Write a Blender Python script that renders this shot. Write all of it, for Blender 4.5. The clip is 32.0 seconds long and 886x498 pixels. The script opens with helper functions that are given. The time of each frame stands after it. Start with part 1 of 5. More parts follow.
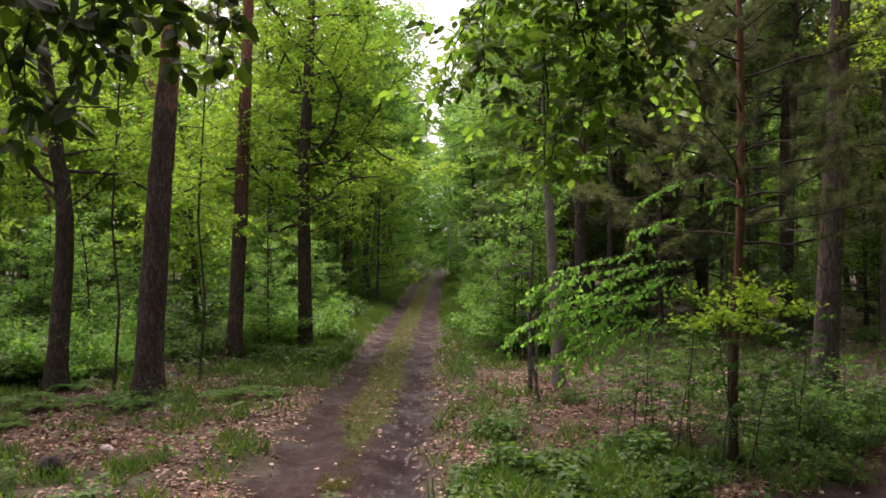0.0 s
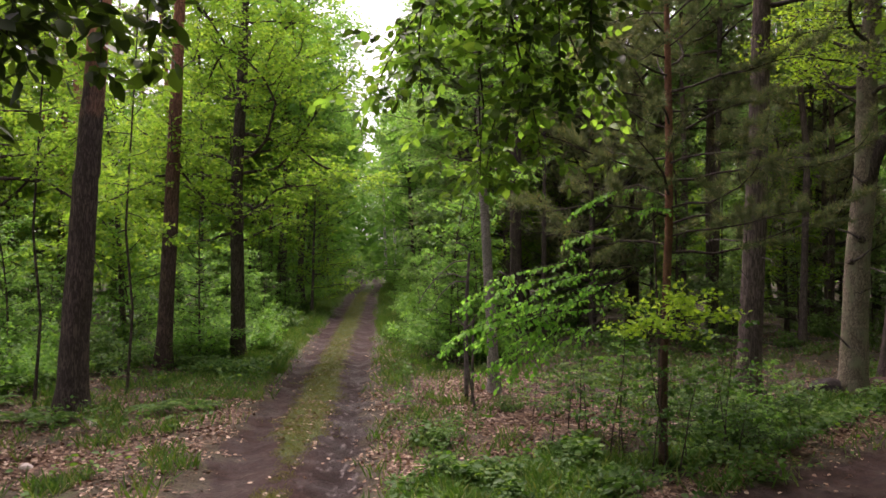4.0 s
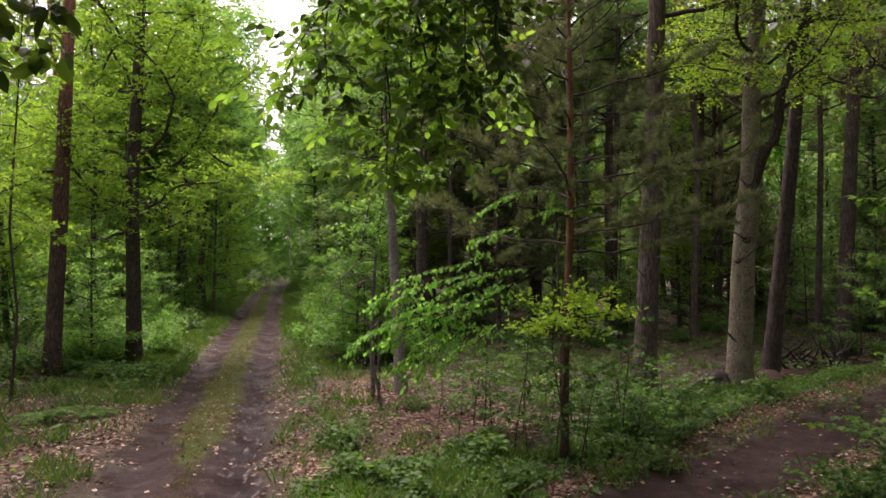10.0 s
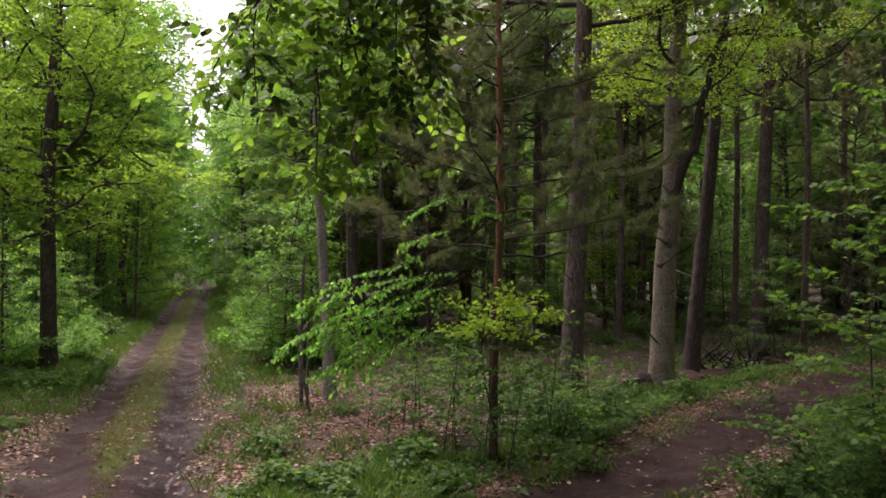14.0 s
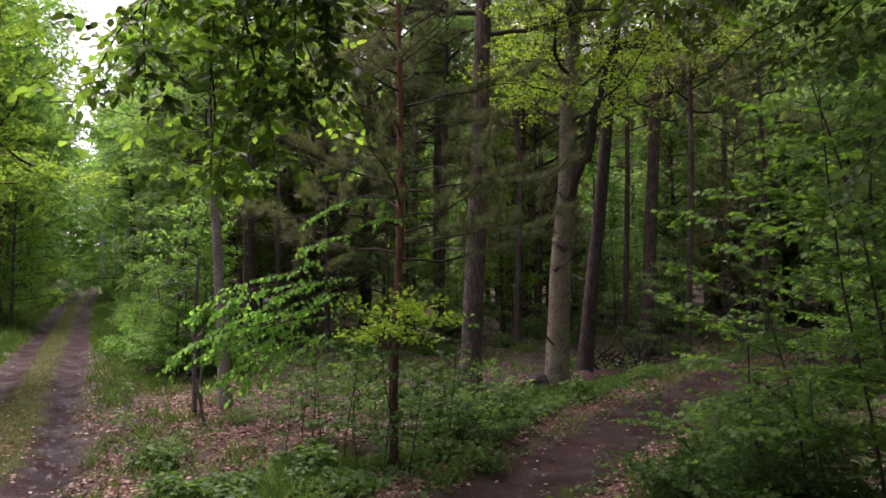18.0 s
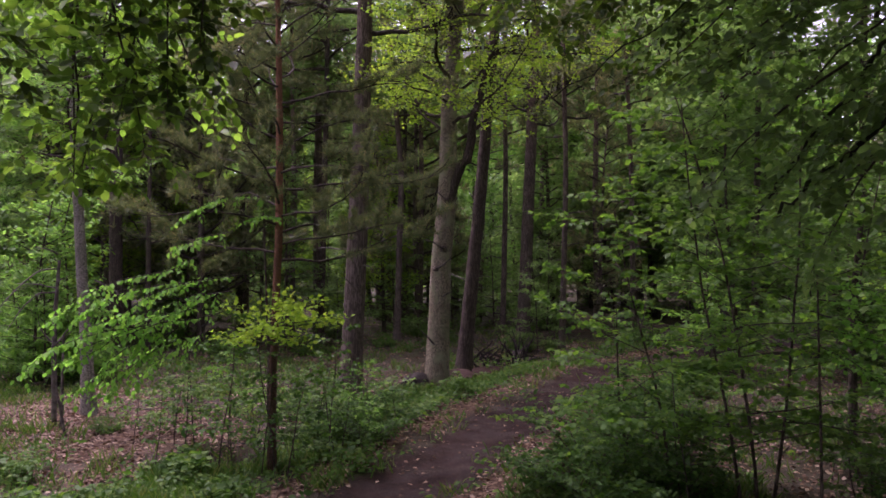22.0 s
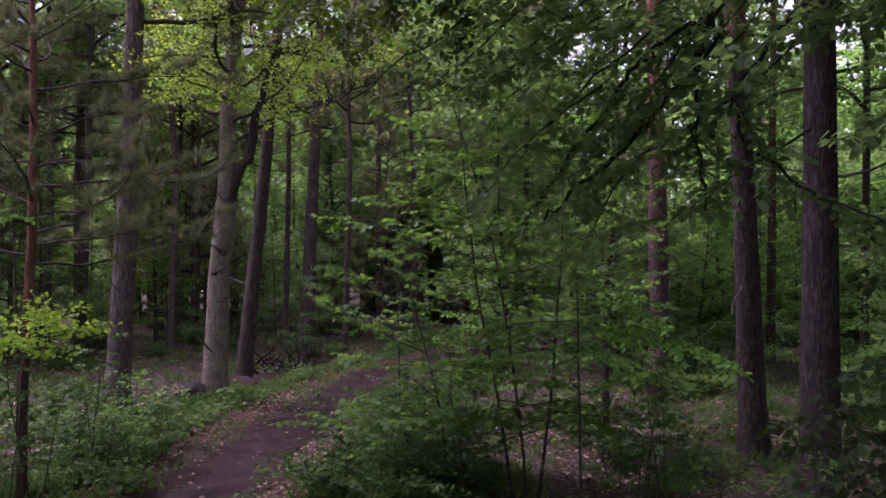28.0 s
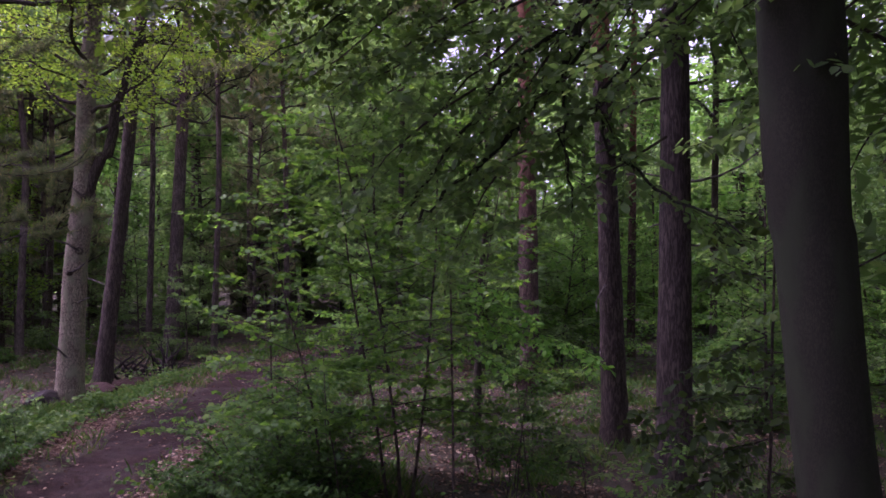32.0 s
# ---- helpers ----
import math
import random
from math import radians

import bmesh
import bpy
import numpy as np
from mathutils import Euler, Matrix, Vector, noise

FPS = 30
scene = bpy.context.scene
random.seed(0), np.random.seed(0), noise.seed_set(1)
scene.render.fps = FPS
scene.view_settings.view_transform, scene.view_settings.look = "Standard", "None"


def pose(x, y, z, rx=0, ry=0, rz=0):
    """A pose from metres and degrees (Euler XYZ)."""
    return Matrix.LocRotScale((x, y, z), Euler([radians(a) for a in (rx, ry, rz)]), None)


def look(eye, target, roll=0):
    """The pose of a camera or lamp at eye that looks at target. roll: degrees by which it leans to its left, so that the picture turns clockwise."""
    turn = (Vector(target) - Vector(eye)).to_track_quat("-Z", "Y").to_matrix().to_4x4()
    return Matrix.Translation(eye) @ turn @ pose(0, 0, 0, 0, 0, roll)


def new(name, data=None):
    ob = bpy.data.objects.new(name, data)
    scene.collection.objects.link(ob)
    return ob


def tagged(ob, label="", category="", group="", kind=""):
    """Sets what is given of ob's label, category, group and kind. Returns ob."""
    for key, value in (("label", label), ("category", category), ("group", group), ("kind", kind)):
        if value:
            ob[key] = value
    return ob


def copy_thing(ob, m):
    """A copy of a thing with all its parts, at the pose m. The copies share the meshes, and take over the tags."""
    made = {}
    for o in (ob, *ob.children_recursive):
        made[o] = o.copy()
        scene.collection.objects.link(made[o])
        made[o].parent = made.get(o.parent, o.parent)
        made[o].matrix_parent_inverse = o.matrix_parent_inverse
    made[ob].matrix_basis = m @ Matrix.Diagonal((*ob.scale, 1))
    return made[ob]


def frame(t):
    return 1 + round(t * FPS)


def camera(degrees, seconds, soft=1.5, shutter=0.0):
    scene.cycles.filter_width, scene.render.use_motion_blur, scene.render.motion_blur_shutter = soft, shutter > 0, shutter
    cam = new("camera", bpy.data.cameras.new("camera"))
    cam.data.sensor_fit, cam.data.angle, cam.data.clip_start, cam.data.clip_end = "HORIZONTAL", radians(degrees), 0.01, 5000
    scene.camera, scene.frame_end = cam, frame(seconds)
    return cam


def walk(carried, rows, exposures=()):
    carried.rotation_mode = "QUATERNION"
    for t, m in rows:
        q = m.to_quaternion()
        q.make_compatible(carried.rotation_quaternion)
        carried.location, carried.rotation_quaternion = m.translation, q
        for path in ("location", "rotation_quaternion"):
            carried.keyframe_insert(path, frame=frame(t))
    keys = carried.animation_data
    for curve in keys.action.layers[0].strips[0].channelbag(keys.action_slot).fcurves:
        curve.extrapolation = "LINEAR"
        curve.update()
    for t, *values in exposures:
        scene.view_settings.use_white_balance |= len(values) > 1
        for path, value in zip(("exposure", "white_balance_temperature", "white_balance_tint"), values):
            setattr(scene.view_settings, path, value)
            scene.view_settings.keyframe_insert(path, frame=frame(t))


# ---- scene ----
EYE = 2.9
cam = camera(60.7, 32.0, soft=1.65)
# seconds, bearing to the right, tilt up, roll
PATH = [
    (0, 0.00, -0.21, -0.06), (0.5, 0.51, -0.28, -0.11), (1, 1.05, -0.32, -0.11), (1.5, 1.73, -0.28, -0.11), (2, 2.39, -0.14, -0.08),
    (2.5, 3.05, 0.07, -0.07), (3, 3.61, 0.28, -0.02), (3.5, 4.20, 0.45, -0.06), (5.5, 6.65, 0.45, -0.24), (6, 7.19, 0.45, -0.25),
    (6.5, 7.73, 0.46, -0.24), (7, 8.22, 0.49, -0.28), (7.5, 8.80, 0.57, -0.27), (8, 9.36, 0.63, -0.26), (8.5, 10.00, 0.61, -0.28),
    (9, 10.61, 0.53, -0.24), (9.5, 11.27, 0.45, -0.21), (10, 11.89, 0.43, -0.16), (10.5, 12.61, 0.47, -0.16), (11, 13.31, 0.55, -0.18),
    (11.5, 14.07, 0.65, -0.16), (12, 14.69, 0.70, -0.13), (12.5, 15.31, 0.71, -0.08), (13, 15.88, 0.70, -0.01), (13.5, 16.53, 0.70, -0.02),
    (14, 17.17, 0.70, 0.03), (14.5, 17.90, 0.76, 0.03), (16.5, 21.36, 1.14, -0.04), (17, 22.32, 1.15, -0.03), (17.5, 23.47, 1.11, -0.06),
    (18, 24.71, 1.03, -0.09), (18.5, 26.22, 0.93, -0.09), (19, 27.66, 0.93, -0.08), (19.5, 29.07, 1.04, -0.08), (20, 30.18, 1.11, -0.10),
    (20.5, 31.23, 1.11, -0.16), (21, 32.05, 1.09, -0.13), (21.5, 32.87, 1.03, -0.14), (22, 33.70, 1.01, -0.07), (22.5, 34.79, 1.03, 0.02),
    (23, 35.97, 1.08, 0.13), (23.5, 37.43, 1.15, 0.18), (24, 38.87, 1.19, 0.19), (24.5, 40.45, 1.17, 0.18), (25, 41.90, 1.14, 0.15),
    (25.5, 43.39, 1.13, 0.09), (27.5, 48.67, 1.29, -0.22), (28, 49.99, 1.24, -0.18), (28.5, 51.46, 1.15, -0.20), (29, 52.77, 1.01, -0.20),
    (29.5, 54.14, 0.84, -0.15), (30, 55.29, 0.81, -0.15), (30.5, 56.48, 0.88, -0.24), (31, 57.48, 0.98, -0.28), (31.5, 58.49, 1.07, -0.26),
    (32, 59.45, 1.14, -0.23),
]
walk(cam, [(t, pose(0, 0, EYE, 90 + up, 0, -bearing) @ pose(0, 0, 0, 0, 0, roll)) for t, bearing, up, roll in PATH],
     exposures=[(0.0, 1.60, 6700, 38), (13.0, 1.60, 6550, 40), (22.0, 1.64, 6050, 57), (32.0, 1.75, 5550, 76)])

# ---- sky and light ----
world = bpy.data.worlds.new("overcast_sky")
scene.world = world
world.use_nodes = True
wn, wl = world.node_tree.nodes, world.node_tree.links
wn.clear()
sky = wn.new("ShaderNodeTexSky")
sky.sky_type, sky.sun_disc = "NISHITA", False
sky.sun_elevation, sky.sun_rotation = radians(65), radians(-14)
sky.dust_density = 3.0
pale = wn.new("ShaderNodeHueSaturation")
pale.inputs["Saturation"].default_value = 0.25
sky_out = wn.new("ShaderNodeBackground")
sky_out.inputs["Strength"].default_value = 0.15
world_out = wn.new("ShaderNodeOutputWorld")
wl.new(sky.outputs[0], pale.inputs["Color"])
wl.new(pale.outputs[0], sky_out.inputs["Color"])
wl.new(sky_out.outputs[0], world_out.inputs["Surface"])
sun = new("sun", bpy.data.lights.new("sun", "SUN"))
sun.data.energy, sun.data.angle, sun.data.color = 2.2, radians(35), (1.0, 0.95, 0.84)
sun.matrix_world = look((-5, 20, 45), (0, 0, 0))


# ---- materials ----
def node_material(name):
    m = bpy.data.materials.new(name)
    m.use_nodes = True
    n, l = m.node_tree.nodes, m.node_tree.links
    n.clear()
    out = n.new("ShaderNodeOutputMaterial")
    return m, n, l, out


def ramp(n, l, fac, stops):
    r = n.new("ShaderNodeValToRGB")
    while len(r.color_ramp.elements) < len(stops):
        r.color_ramp.elements.new(0.5)
    for e, (p, c) in zip(r.color_ramp.elements, stops):
        e.position, e.color = p, (*c, 1)
    l.new(fac, r.inputs["Fac"])
    return r.outputs["Color"]


def leaf_material(name, stops, glow, share=0.45, rough=0.55):
    """Leaf: colour varies leaf by leaf; light passes through."""
    m, n, l, out = node_material(name)
    geo = n.new("ShaderNodeNewGeometry")
    info = n.new("ShaderNodeObjectInfo")
    both = n.new("ShaderNodeMath")
    l.new(geo.outputs["Random Per Island"], both.inputs[0])
    l.new(info.outputs["Random"], both.inputs[1])
    part_of = n.new("ShaderNodeMath")
    part_of.operation = "FRACT"
    l.new(both.outputs[0], part_of.inputs[0])
    col = ramp(n, l, part_of.outputs[0], stops)
    front = n.new("ShaderNodeBsdfPrincipled")
    front.inputs["Roughness"].default_value = rough
    front.inputs["Specular IOR Level"].default_value = 0.2
    l.new(col, front.inputs["Base Color"])
    tint = n.new("ShaderNodeMix")
    tint.data_type, tint.blend_type = "RGBA", "MULTIPLY"
    tint.inputs[0].default_value = 1.0
    l.new(col, tint.inputs[6])
    tint.inputs[7].default_value = (*glow, 1)
    back = n.new("ShaderNodeBsdfTranslucent")
    l.new(tint.outputs[2], back.inputs["Color"])
    mix = n.new("ShaderNodeMixShader")
    mix.inputs[0].default_value = share
    l.new(front.outputs[0], mix.inputs[1])
    l.new(back.outputs[0], mix.inputs[2])
    l.new(mix.outputs[0], out.inputs["Surface"])
    return m


def bark_material(name, dark, light, upper=None, z0=3.0, z1=7.0, plates=9.0, stretch=0.3, bump=0.6, moss=None):
    """Furrowed bark; upper: the colour of the flaking bark higher up the stem."""
    m, n, l, out = node_material(name)
    tex = n.new("ShaderNodeTexCoord")
    mp = n.new("ShaderNodeMapping")
    mp.inputs["Scale"].default_value = (1, 1, stretch)
    l.new(tex.outputs["Object"], mp.inputs["Vector"])
    warp = n.new("ShaderNodeTexNoise")
    warp.inputs["Scale"].default_value, warp.inputs["Detail"].default_value = plates * 1.5, 5
    l.new(mp.outputs[0], warp.inputs["Vector"])
    off = n.new("ShaderNodeMix")
    off.data_type, off.blend_type = "RGBA", "LINEAR_LIGHT"
    off.inputs[0].default_value = 0.06
    l.new(mp.outputs[0], off.inputs[6])
    l.new(warp.outputs["Color"], off.inputs[7])
    vor = n.new("ShaderNodeTexVoronoi")
    vor.feature = "DISTANCE_TO_EDGE"
    vor.inputs["Scale"].default_value = plates
    l.new(off.outputs[2], vor.inputs["Vector"])
    crack = n.new("ShaderNodeMapRange")
    crack.inputs["From Max"].default_value = 0.22
    l.new(vor.outputs["Distance"], crack.inputs["Value"])
    big = n.new("ShaderNodeTexNoise")
    big.inputs["Scale"].default_value, big.inputs["Detail"].default_value = 2.2, 6
    l.new(tex.outputs["Object"], big.inputs["Vector"])
    add = n.new("ShaderNodeMath")
    add.operation = "MULTIPLY"
    l.new(crack.outputs[0], add.inputs[0])
    l.new(big.outputs["Fac"], add.inputs[1])
    col = ramp(n, l, add.outputs[0], [(0.05, dark), (0.6, light)])
    if upper:
        sep = n.new("ShaderNodeSeparateXYZ")
        l.new(tex.outputs["Object"], sep.inputs[0])
        wob = n.new("ShaderNodeMath")
        wob.operation = "MULTIPLY_ADD"
        l.new(big.outputs["Fac"], wob.inputs[0])
        wob.inputs[1].default_value = 2.5
        l.new(sep.outputs["Z"], wob.inputs[2])
        high = n.new("ShaderNodeMapRange")
        high.inputs["From Min"].default_value, high.inputs["From Max"].default_value = z0 + 1.2, z1 + 1.2
        l.new(wob.outputs[0], high.inputs["Value"])
        flake = ramp(n, l, add.outputs[0], [(0.05, [c * 0.45 for c in upper]), (0.5, upper)])
        mx = n.new("ShaderNodeMix")
        mx.data_type = "RGBA"
        l.new(high.outputs[0], mx.inputs[0])
        l.new(col, mx.inputs[6])
        l.new(flake, mx.inputs[7])
        col = mx.outputs[2]
    if moss:
        spot = n.new("ShaderNodeTexNoise")
        spot.inputs["Scale"].default_value, spot.inputs["Detail"].default_value = 5, 8
        l.new(mp.outputs[0], spot.inputs["Vector"])
        edge = n.new("ShaderNodeMapRange")
        edge.inputs["From Min"].default_value, edge.inputs["From Max"].default_value = 0.5, 0.66
        l.new(spot.outputs["Fac"], edge.inputs["Value"])
        mx = n.new("ShaderNodeMix")
        mx.data_type = "RGBA"
        l.new(edge.outputs[0], mx.inputs[0])
        l.new(col, mx.inputs[6])
        mx.inputs[7].default_value = (*moss, 1)
        col = mx.outputs[2]
    bs = n.new("ShaderNodeBsdfPrincipled")
    bs.inputs["Roughness"].default_value = 0.9
    bs.inputs["Specular IOR Level"].default_value = 0.12
    l.new(col, bs.inputs["Base Color"])
    bp = n.new("ShaderNodeBump")
    bp.inputs["Strength"].default_value, bp.inputs["Distance"].default_value = bump, 0.03
    l.new(add.outputs[0], bp.inputs["Height"])
    l.new(bp.outputs[0], bs.inputs["Normal"])
    l.new(bs.outputs[0], out.inputs["Surface"])
    return m


def plain_material(name, dark, light, scale=20.0, rough=0.8):
    m, n, l, out = node_material(name)
    tex = n.new("ShaderNodeTexCoord")
    no = n.new("ShaderNodeTexNoise")
    no.inputs["Scale"].default_value, no.inputs["Detail"].default_value = scale, 6
    l.new(tex.outputs["Object"], no.inputs["Vector"])
    bs = n.new("ShaderNodeBsdfPrincipled")
    bs.inputs["Roughness"].default_value = rough
    bs.inputs["Specular IOR Level"].default_value = 0.15
    l.new(ramp(n, l, no.outputs["Fac"], [(0.3, dark), (0.7, light)]), bs.inputs["Base Color"])
    bp = n.new("ShaderNodeBump")
    bp.inputs["Strength"].default_value, bp.inputs["Distance"].default_value = 0.5, 0.01
    l.new(no.outputs["Fac"], bp.inputs["Height"])
    l.new(bp.outputs[0], bs.inputs["Normal"])
    l.new(bs.outputs[0], out.inputs["Surface"])
    return m


LEAF_BEECH = leaf_material("beech_leaf", [(0, (0.068, 0.165, 0.036)), (0.6, (0.098, 0.22, 0.046)), (1, (0.145, 0.26, 0.056))], (1.8, 1.85, 1.0), 0.55)
LEAF_OAK = leaf_material("oak_leaf", [(0, (0.085, 0.175, 0.026)), (0.6, (0.115, 0.22, 0.032)), (1, (0.17, 0.255, 0.042))], (2.05, 2.05, 0.9), 0.62)
# Duller copy of the beech leaf; its tone stands for shade
LEAF_DEEP = leaf_material("shade_toned_beech_leaf", [(0, (0.078, 0.132, 0.056)), (0.7, (0.108, 0.185, 0.07)), (1, (0.155, 0.23, 0.085))], (1.8, 2.0, 0.95), 0.55)
# Brighter beech leaf that imitates sky shining through the hanging leaves
LEAF_BACKLIT = leaf_material("backlit_beech_leaf", [(0, (0.075, 0.16, 0.028)), (0.6, (0.115, 0.225, 0.036)), (1, (0.17, 0.28, 0.046))], (1.65, 1.75, 0.8), 0.5)
LEAF_SHRUB = leaf_material("shrub_leaf", [(0, (0.075, 0.19, 0.034)), (0.6, (0.105, 0.245, 0.042)), (1, (0.16, 0.30, 0.055))], (1.7, 1.75, 0.9), 0.52)
# Beech leaf darkened in its colour to imitate shade under the trees
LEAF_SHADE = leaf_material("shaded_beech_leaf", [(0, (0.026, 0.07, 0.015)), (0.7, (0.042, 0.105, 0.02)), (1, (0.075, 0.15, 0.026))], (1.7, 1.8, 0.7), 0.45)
# Darkest beech leaf: the shade of overhanging foliage is put into its colour
LEAF_DARK = leaf_material("dark_shade_beech_leaf", [(0, (0.03, 0.055, 0.018)), (0.7, (0.045, 0.085, 0.022)), (1, (0.07, 0.12, 0.026))], (1.6, 1.7, 0.4), 0.3)
LEAF_MAPLE = leaf_material("maple_leaf", [(0, (0.048, 0.115, 0.024)), (0.7, (0.074, 0.165, 0.03)), (1, (0.125, 0.225, 0.038))], (1.85, 1.95, 0.75), 0.52)
# Oak leaf brightened in colour so that shaded crowns look lit
LEAF_OAK_LIT = leaf_material("lit_oak_leaf", [(0, (0.17, 0.32, 0.028)), (0.6, (0.24, 0.41, 0.038)), (1, (0.34, 0.48, 0.05))], (1.5, 1.5, 0.8), 0.5)
# Beech leaf with light put into its colour, for sprays under the canopy
LEAF_BEECH_LIT = leaf_material("lit_beech_leaf", [(0, (0.10, 0.27, 0.04)), (0.6, (0.14, 0.34, 0.05)), (1, (0.20, 0.40, 0.065))], (1.5, 1.6, 0.9), 0.5)
YOUNG_NEEDLES = leaf_material("young_pine_needles", [(0, (0.075, 0.11, 0.05)), (0.75, (0.11, 0.15, 0.07)), (1, (0.28, 0.26, 0.12))], (1.3, 1.3, 0.7), 0.35)
NEEDLES = leaf_material("pine_needles", [(0, (0.10, 0.13, 0.065)), (0.7, (0.16, 0.19, 0.09)), (1, (0.27, 0.25, 0.13))], (1.3, 1.3, 0.7), 0.3)
LEAF_HERB = leaf_material("herb_leaf", [(0, (0.036, 0.09, 0.02)), (0.7, (0.062, 0.14, 0.026)), (1, (0.11, 0.19, 0.034))], (1.6, 1.7, 0.8), 0.42)
GRASS = leaf_material("grass_blade", [(0, (0.038, 0.092, 0.02)), (0.6, (0.064, 0.14, 0.027)), (1, (0.15, 0.175, 0.06))], (1.5, 1.6, 0.6), 0.35)
MOSSY = leaf_material("track_grass_blade", [(0, (0.065, 0.085, 0.018)), (0.6, (0.11, 0.12, 0.022)), (1, (0.17, 0.15, 0.045))], (1.3, 1.3, 0.6), 0.35)
LITTER = leaf_material("dead_leaf", [(0, (0.045, 0.024, 0.016)), (0.45, (0.115, 0.068, 0.042)), (0.78, (0.25, 0.172, 0.112)), (1, (0.43, 0.34, 0.245))], (1.0, 0.8, 0.6), 0.15, 0.6)
BARK_PINE = bark_material("pine_bark", (0.035, 0.027, 0.023), (0.12, 0.093, 0.078), (0.46, 0.21, 0.125), 5.6, 7.2, 20.0, 0.16)
BARK_PINE_RED = bark_material("red_pine_bark", (0.04, 0.028, 0.023), (0.125, 0.086, 0.07), (0.34, 0.155, 0.10), 3.5, 9.0, 20.0, 0.18)
BARK_PINE_GREY = bark_material("grey_pine_bark", (0.055, 0.044, 0.037), (0.17, 0.135, 0.115), (0.25, 0.165, 0.135), 6.0, 14.0, 20.0, 0.14)
BARK_YOUNG = bark_material("young_pine_bark", (0.06, 0.035, 0.027), (0.14, 0.085, 0.065), (0.30, 0.15, 0.09), 1.8, 3.2, 30.0, 0.5)
# Grey pine bark in a darker copy, shade included in the colour
BARK_PINE_SHADED = bark_material("shaded_pine_bark", (0.036, 0.029, 0.025), (0.115, 0.09, 0.077), (0.17, 0.12, 0.10), 6.0, 14.0, 20.0, 0.14)
BARK_OAK = bark_material("oak_bark", (0.03, 0.024, 0.02), (0.12, 0.095, 0.075), None, plates=24.0, stretch=0.14)
BARK_BEECH = bark_material("old_oak_bark", (0.085, 0.07, 0.05), (0.29, 0.25, 0.18), None, plates=22.0, stretch=0.5, bump=0.35, moss=(0.18, 0.185, 0.115))
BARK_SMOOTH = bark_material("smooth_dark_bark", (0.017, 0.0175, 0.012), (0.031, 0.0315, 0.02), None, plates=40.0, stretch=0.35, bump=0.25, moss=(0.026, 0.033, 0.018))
BARK_BIRCH = bark_material("birch_bark", (0.10, 0.09, 0.08), (0.34, 0.31, 0.27), None, plates=16.0, stretch=2.4, bump=0.3)
BARK_WHITE = bark_material("white_birch_bark", (0.06, 0.06, 0.06), (0.85, 0.84, 0.80), None, plates=5.0, stretch=2.2, bump=0.2)
BARK_TWIG = plain_material("twig_bark", (0.02, 0.015, 0.012), (0.07, 0.055, 0.045))
DEAD_WOOD = plain_material("dead_wood", (0.03, 0.025, 0.022), (0.15, 0.13, 0.115), 9.0)


# ---- mesh tools ----
def pol(bearing, d, z=0.0):
    a = radians(bearing)
    return np.array((d * math.sin(a), d * math.cos(a), z))


def mesh_of(name, verts, faces, material, smooth=False):
    """Mesh from an array of corners and an array of faces that all have the same number of corners."""
    me = bpy.data.meshes.new(name)
    verts, faces = np.asarray(verts, dtype=np.float32), np.asarray(faces, dtype=np.int32)
    k = faces.shape[1]
    me.vertices.add(len(verts))
    me.vertices.foreach_set("co", verts.ravel())
    me.loops.add(faces.size)
    me.loops.foreach_set("vertex_index", faces.ravel())
    me.polygons.add(len(faces))
    me.polygons.foreach_set("loop_start", np.arange(0, faces.size, k, dtype=np.int32))
    if smooth:
        me.polygons.foreach_set("use_smooth", np.ones(len(faces), dtype=bool))
    me.materials.append(material)
    me.update(calc_edges=True)
    return me


def part(name, me, parent, label="", kind=""):
    ob = new(name, me)
    ob.parent = parent
    return tagged(ob, label, kind=kind)


def unit(v):
    v = np.asarray(v, dtype=float)
    return v / max(np.linalg.norm(v), 1e-9)


class Wood:
    """Collects tapering round stems into one mesh."""
    def __init__(self):
        self.v, self.f, self.n = [], [], 0

    def tube(self, path, radii, sides=6, lumps=0.0, rng=None):
        path, radii = np.asarray(path, float), np.asarray(radii, float)
        tang = np.gradient(path, axis=0)
        tang /= np.linalg.norm(tang, axis=1)[:, None] + 1e-9
        ref = np.array((0.9, 0.4, 0.17)) if abs(tang[0][2]) > 0.7 else np.array((0.0, 0.05, 1.0))
        a = np.cross(tang, ref)
        a /= np.linalg.norm(a, axis=1)[:, None]
        b = np.cross(tang, a)
        ang = np.arange(sides) * 2 * np.pi / sides
        r = radii[:, None] * np.ones(sides)
        if lumps and rng is not None:
            r = r * (1 + rng.normal(0, lumps, r.shape) + 0.6 * lumps * np.sin(ang * 3 + rng.uniform(0, 6)))
        ring = path[:, None, :] + r[:, :, None] * (np.cos(ang)[None, :, None] * a[:, None, :] + np.sin(ang)[None, :, None] * b[:, None, :])
        m = len(path)
        i = np.arange(m - 1)[:, None] * sides + np.arange(sides)[None, :]
        j = np.arange(m - 1)[:, None] * sides + (np.arange(sides)[None, :] + 1) % sides
        f = np.stack((i, j, j + sides, i + sides), -1).reshape(-1, 4)
        self.v.append(ring.reshape(-1, 3))
        self.f.append(f + self.n)
        self.n += m * sides

    def mesh(self, name, material):
        return mesh_of(name, np.concatenate(self.v), np.concatenate(self.f), material, True)


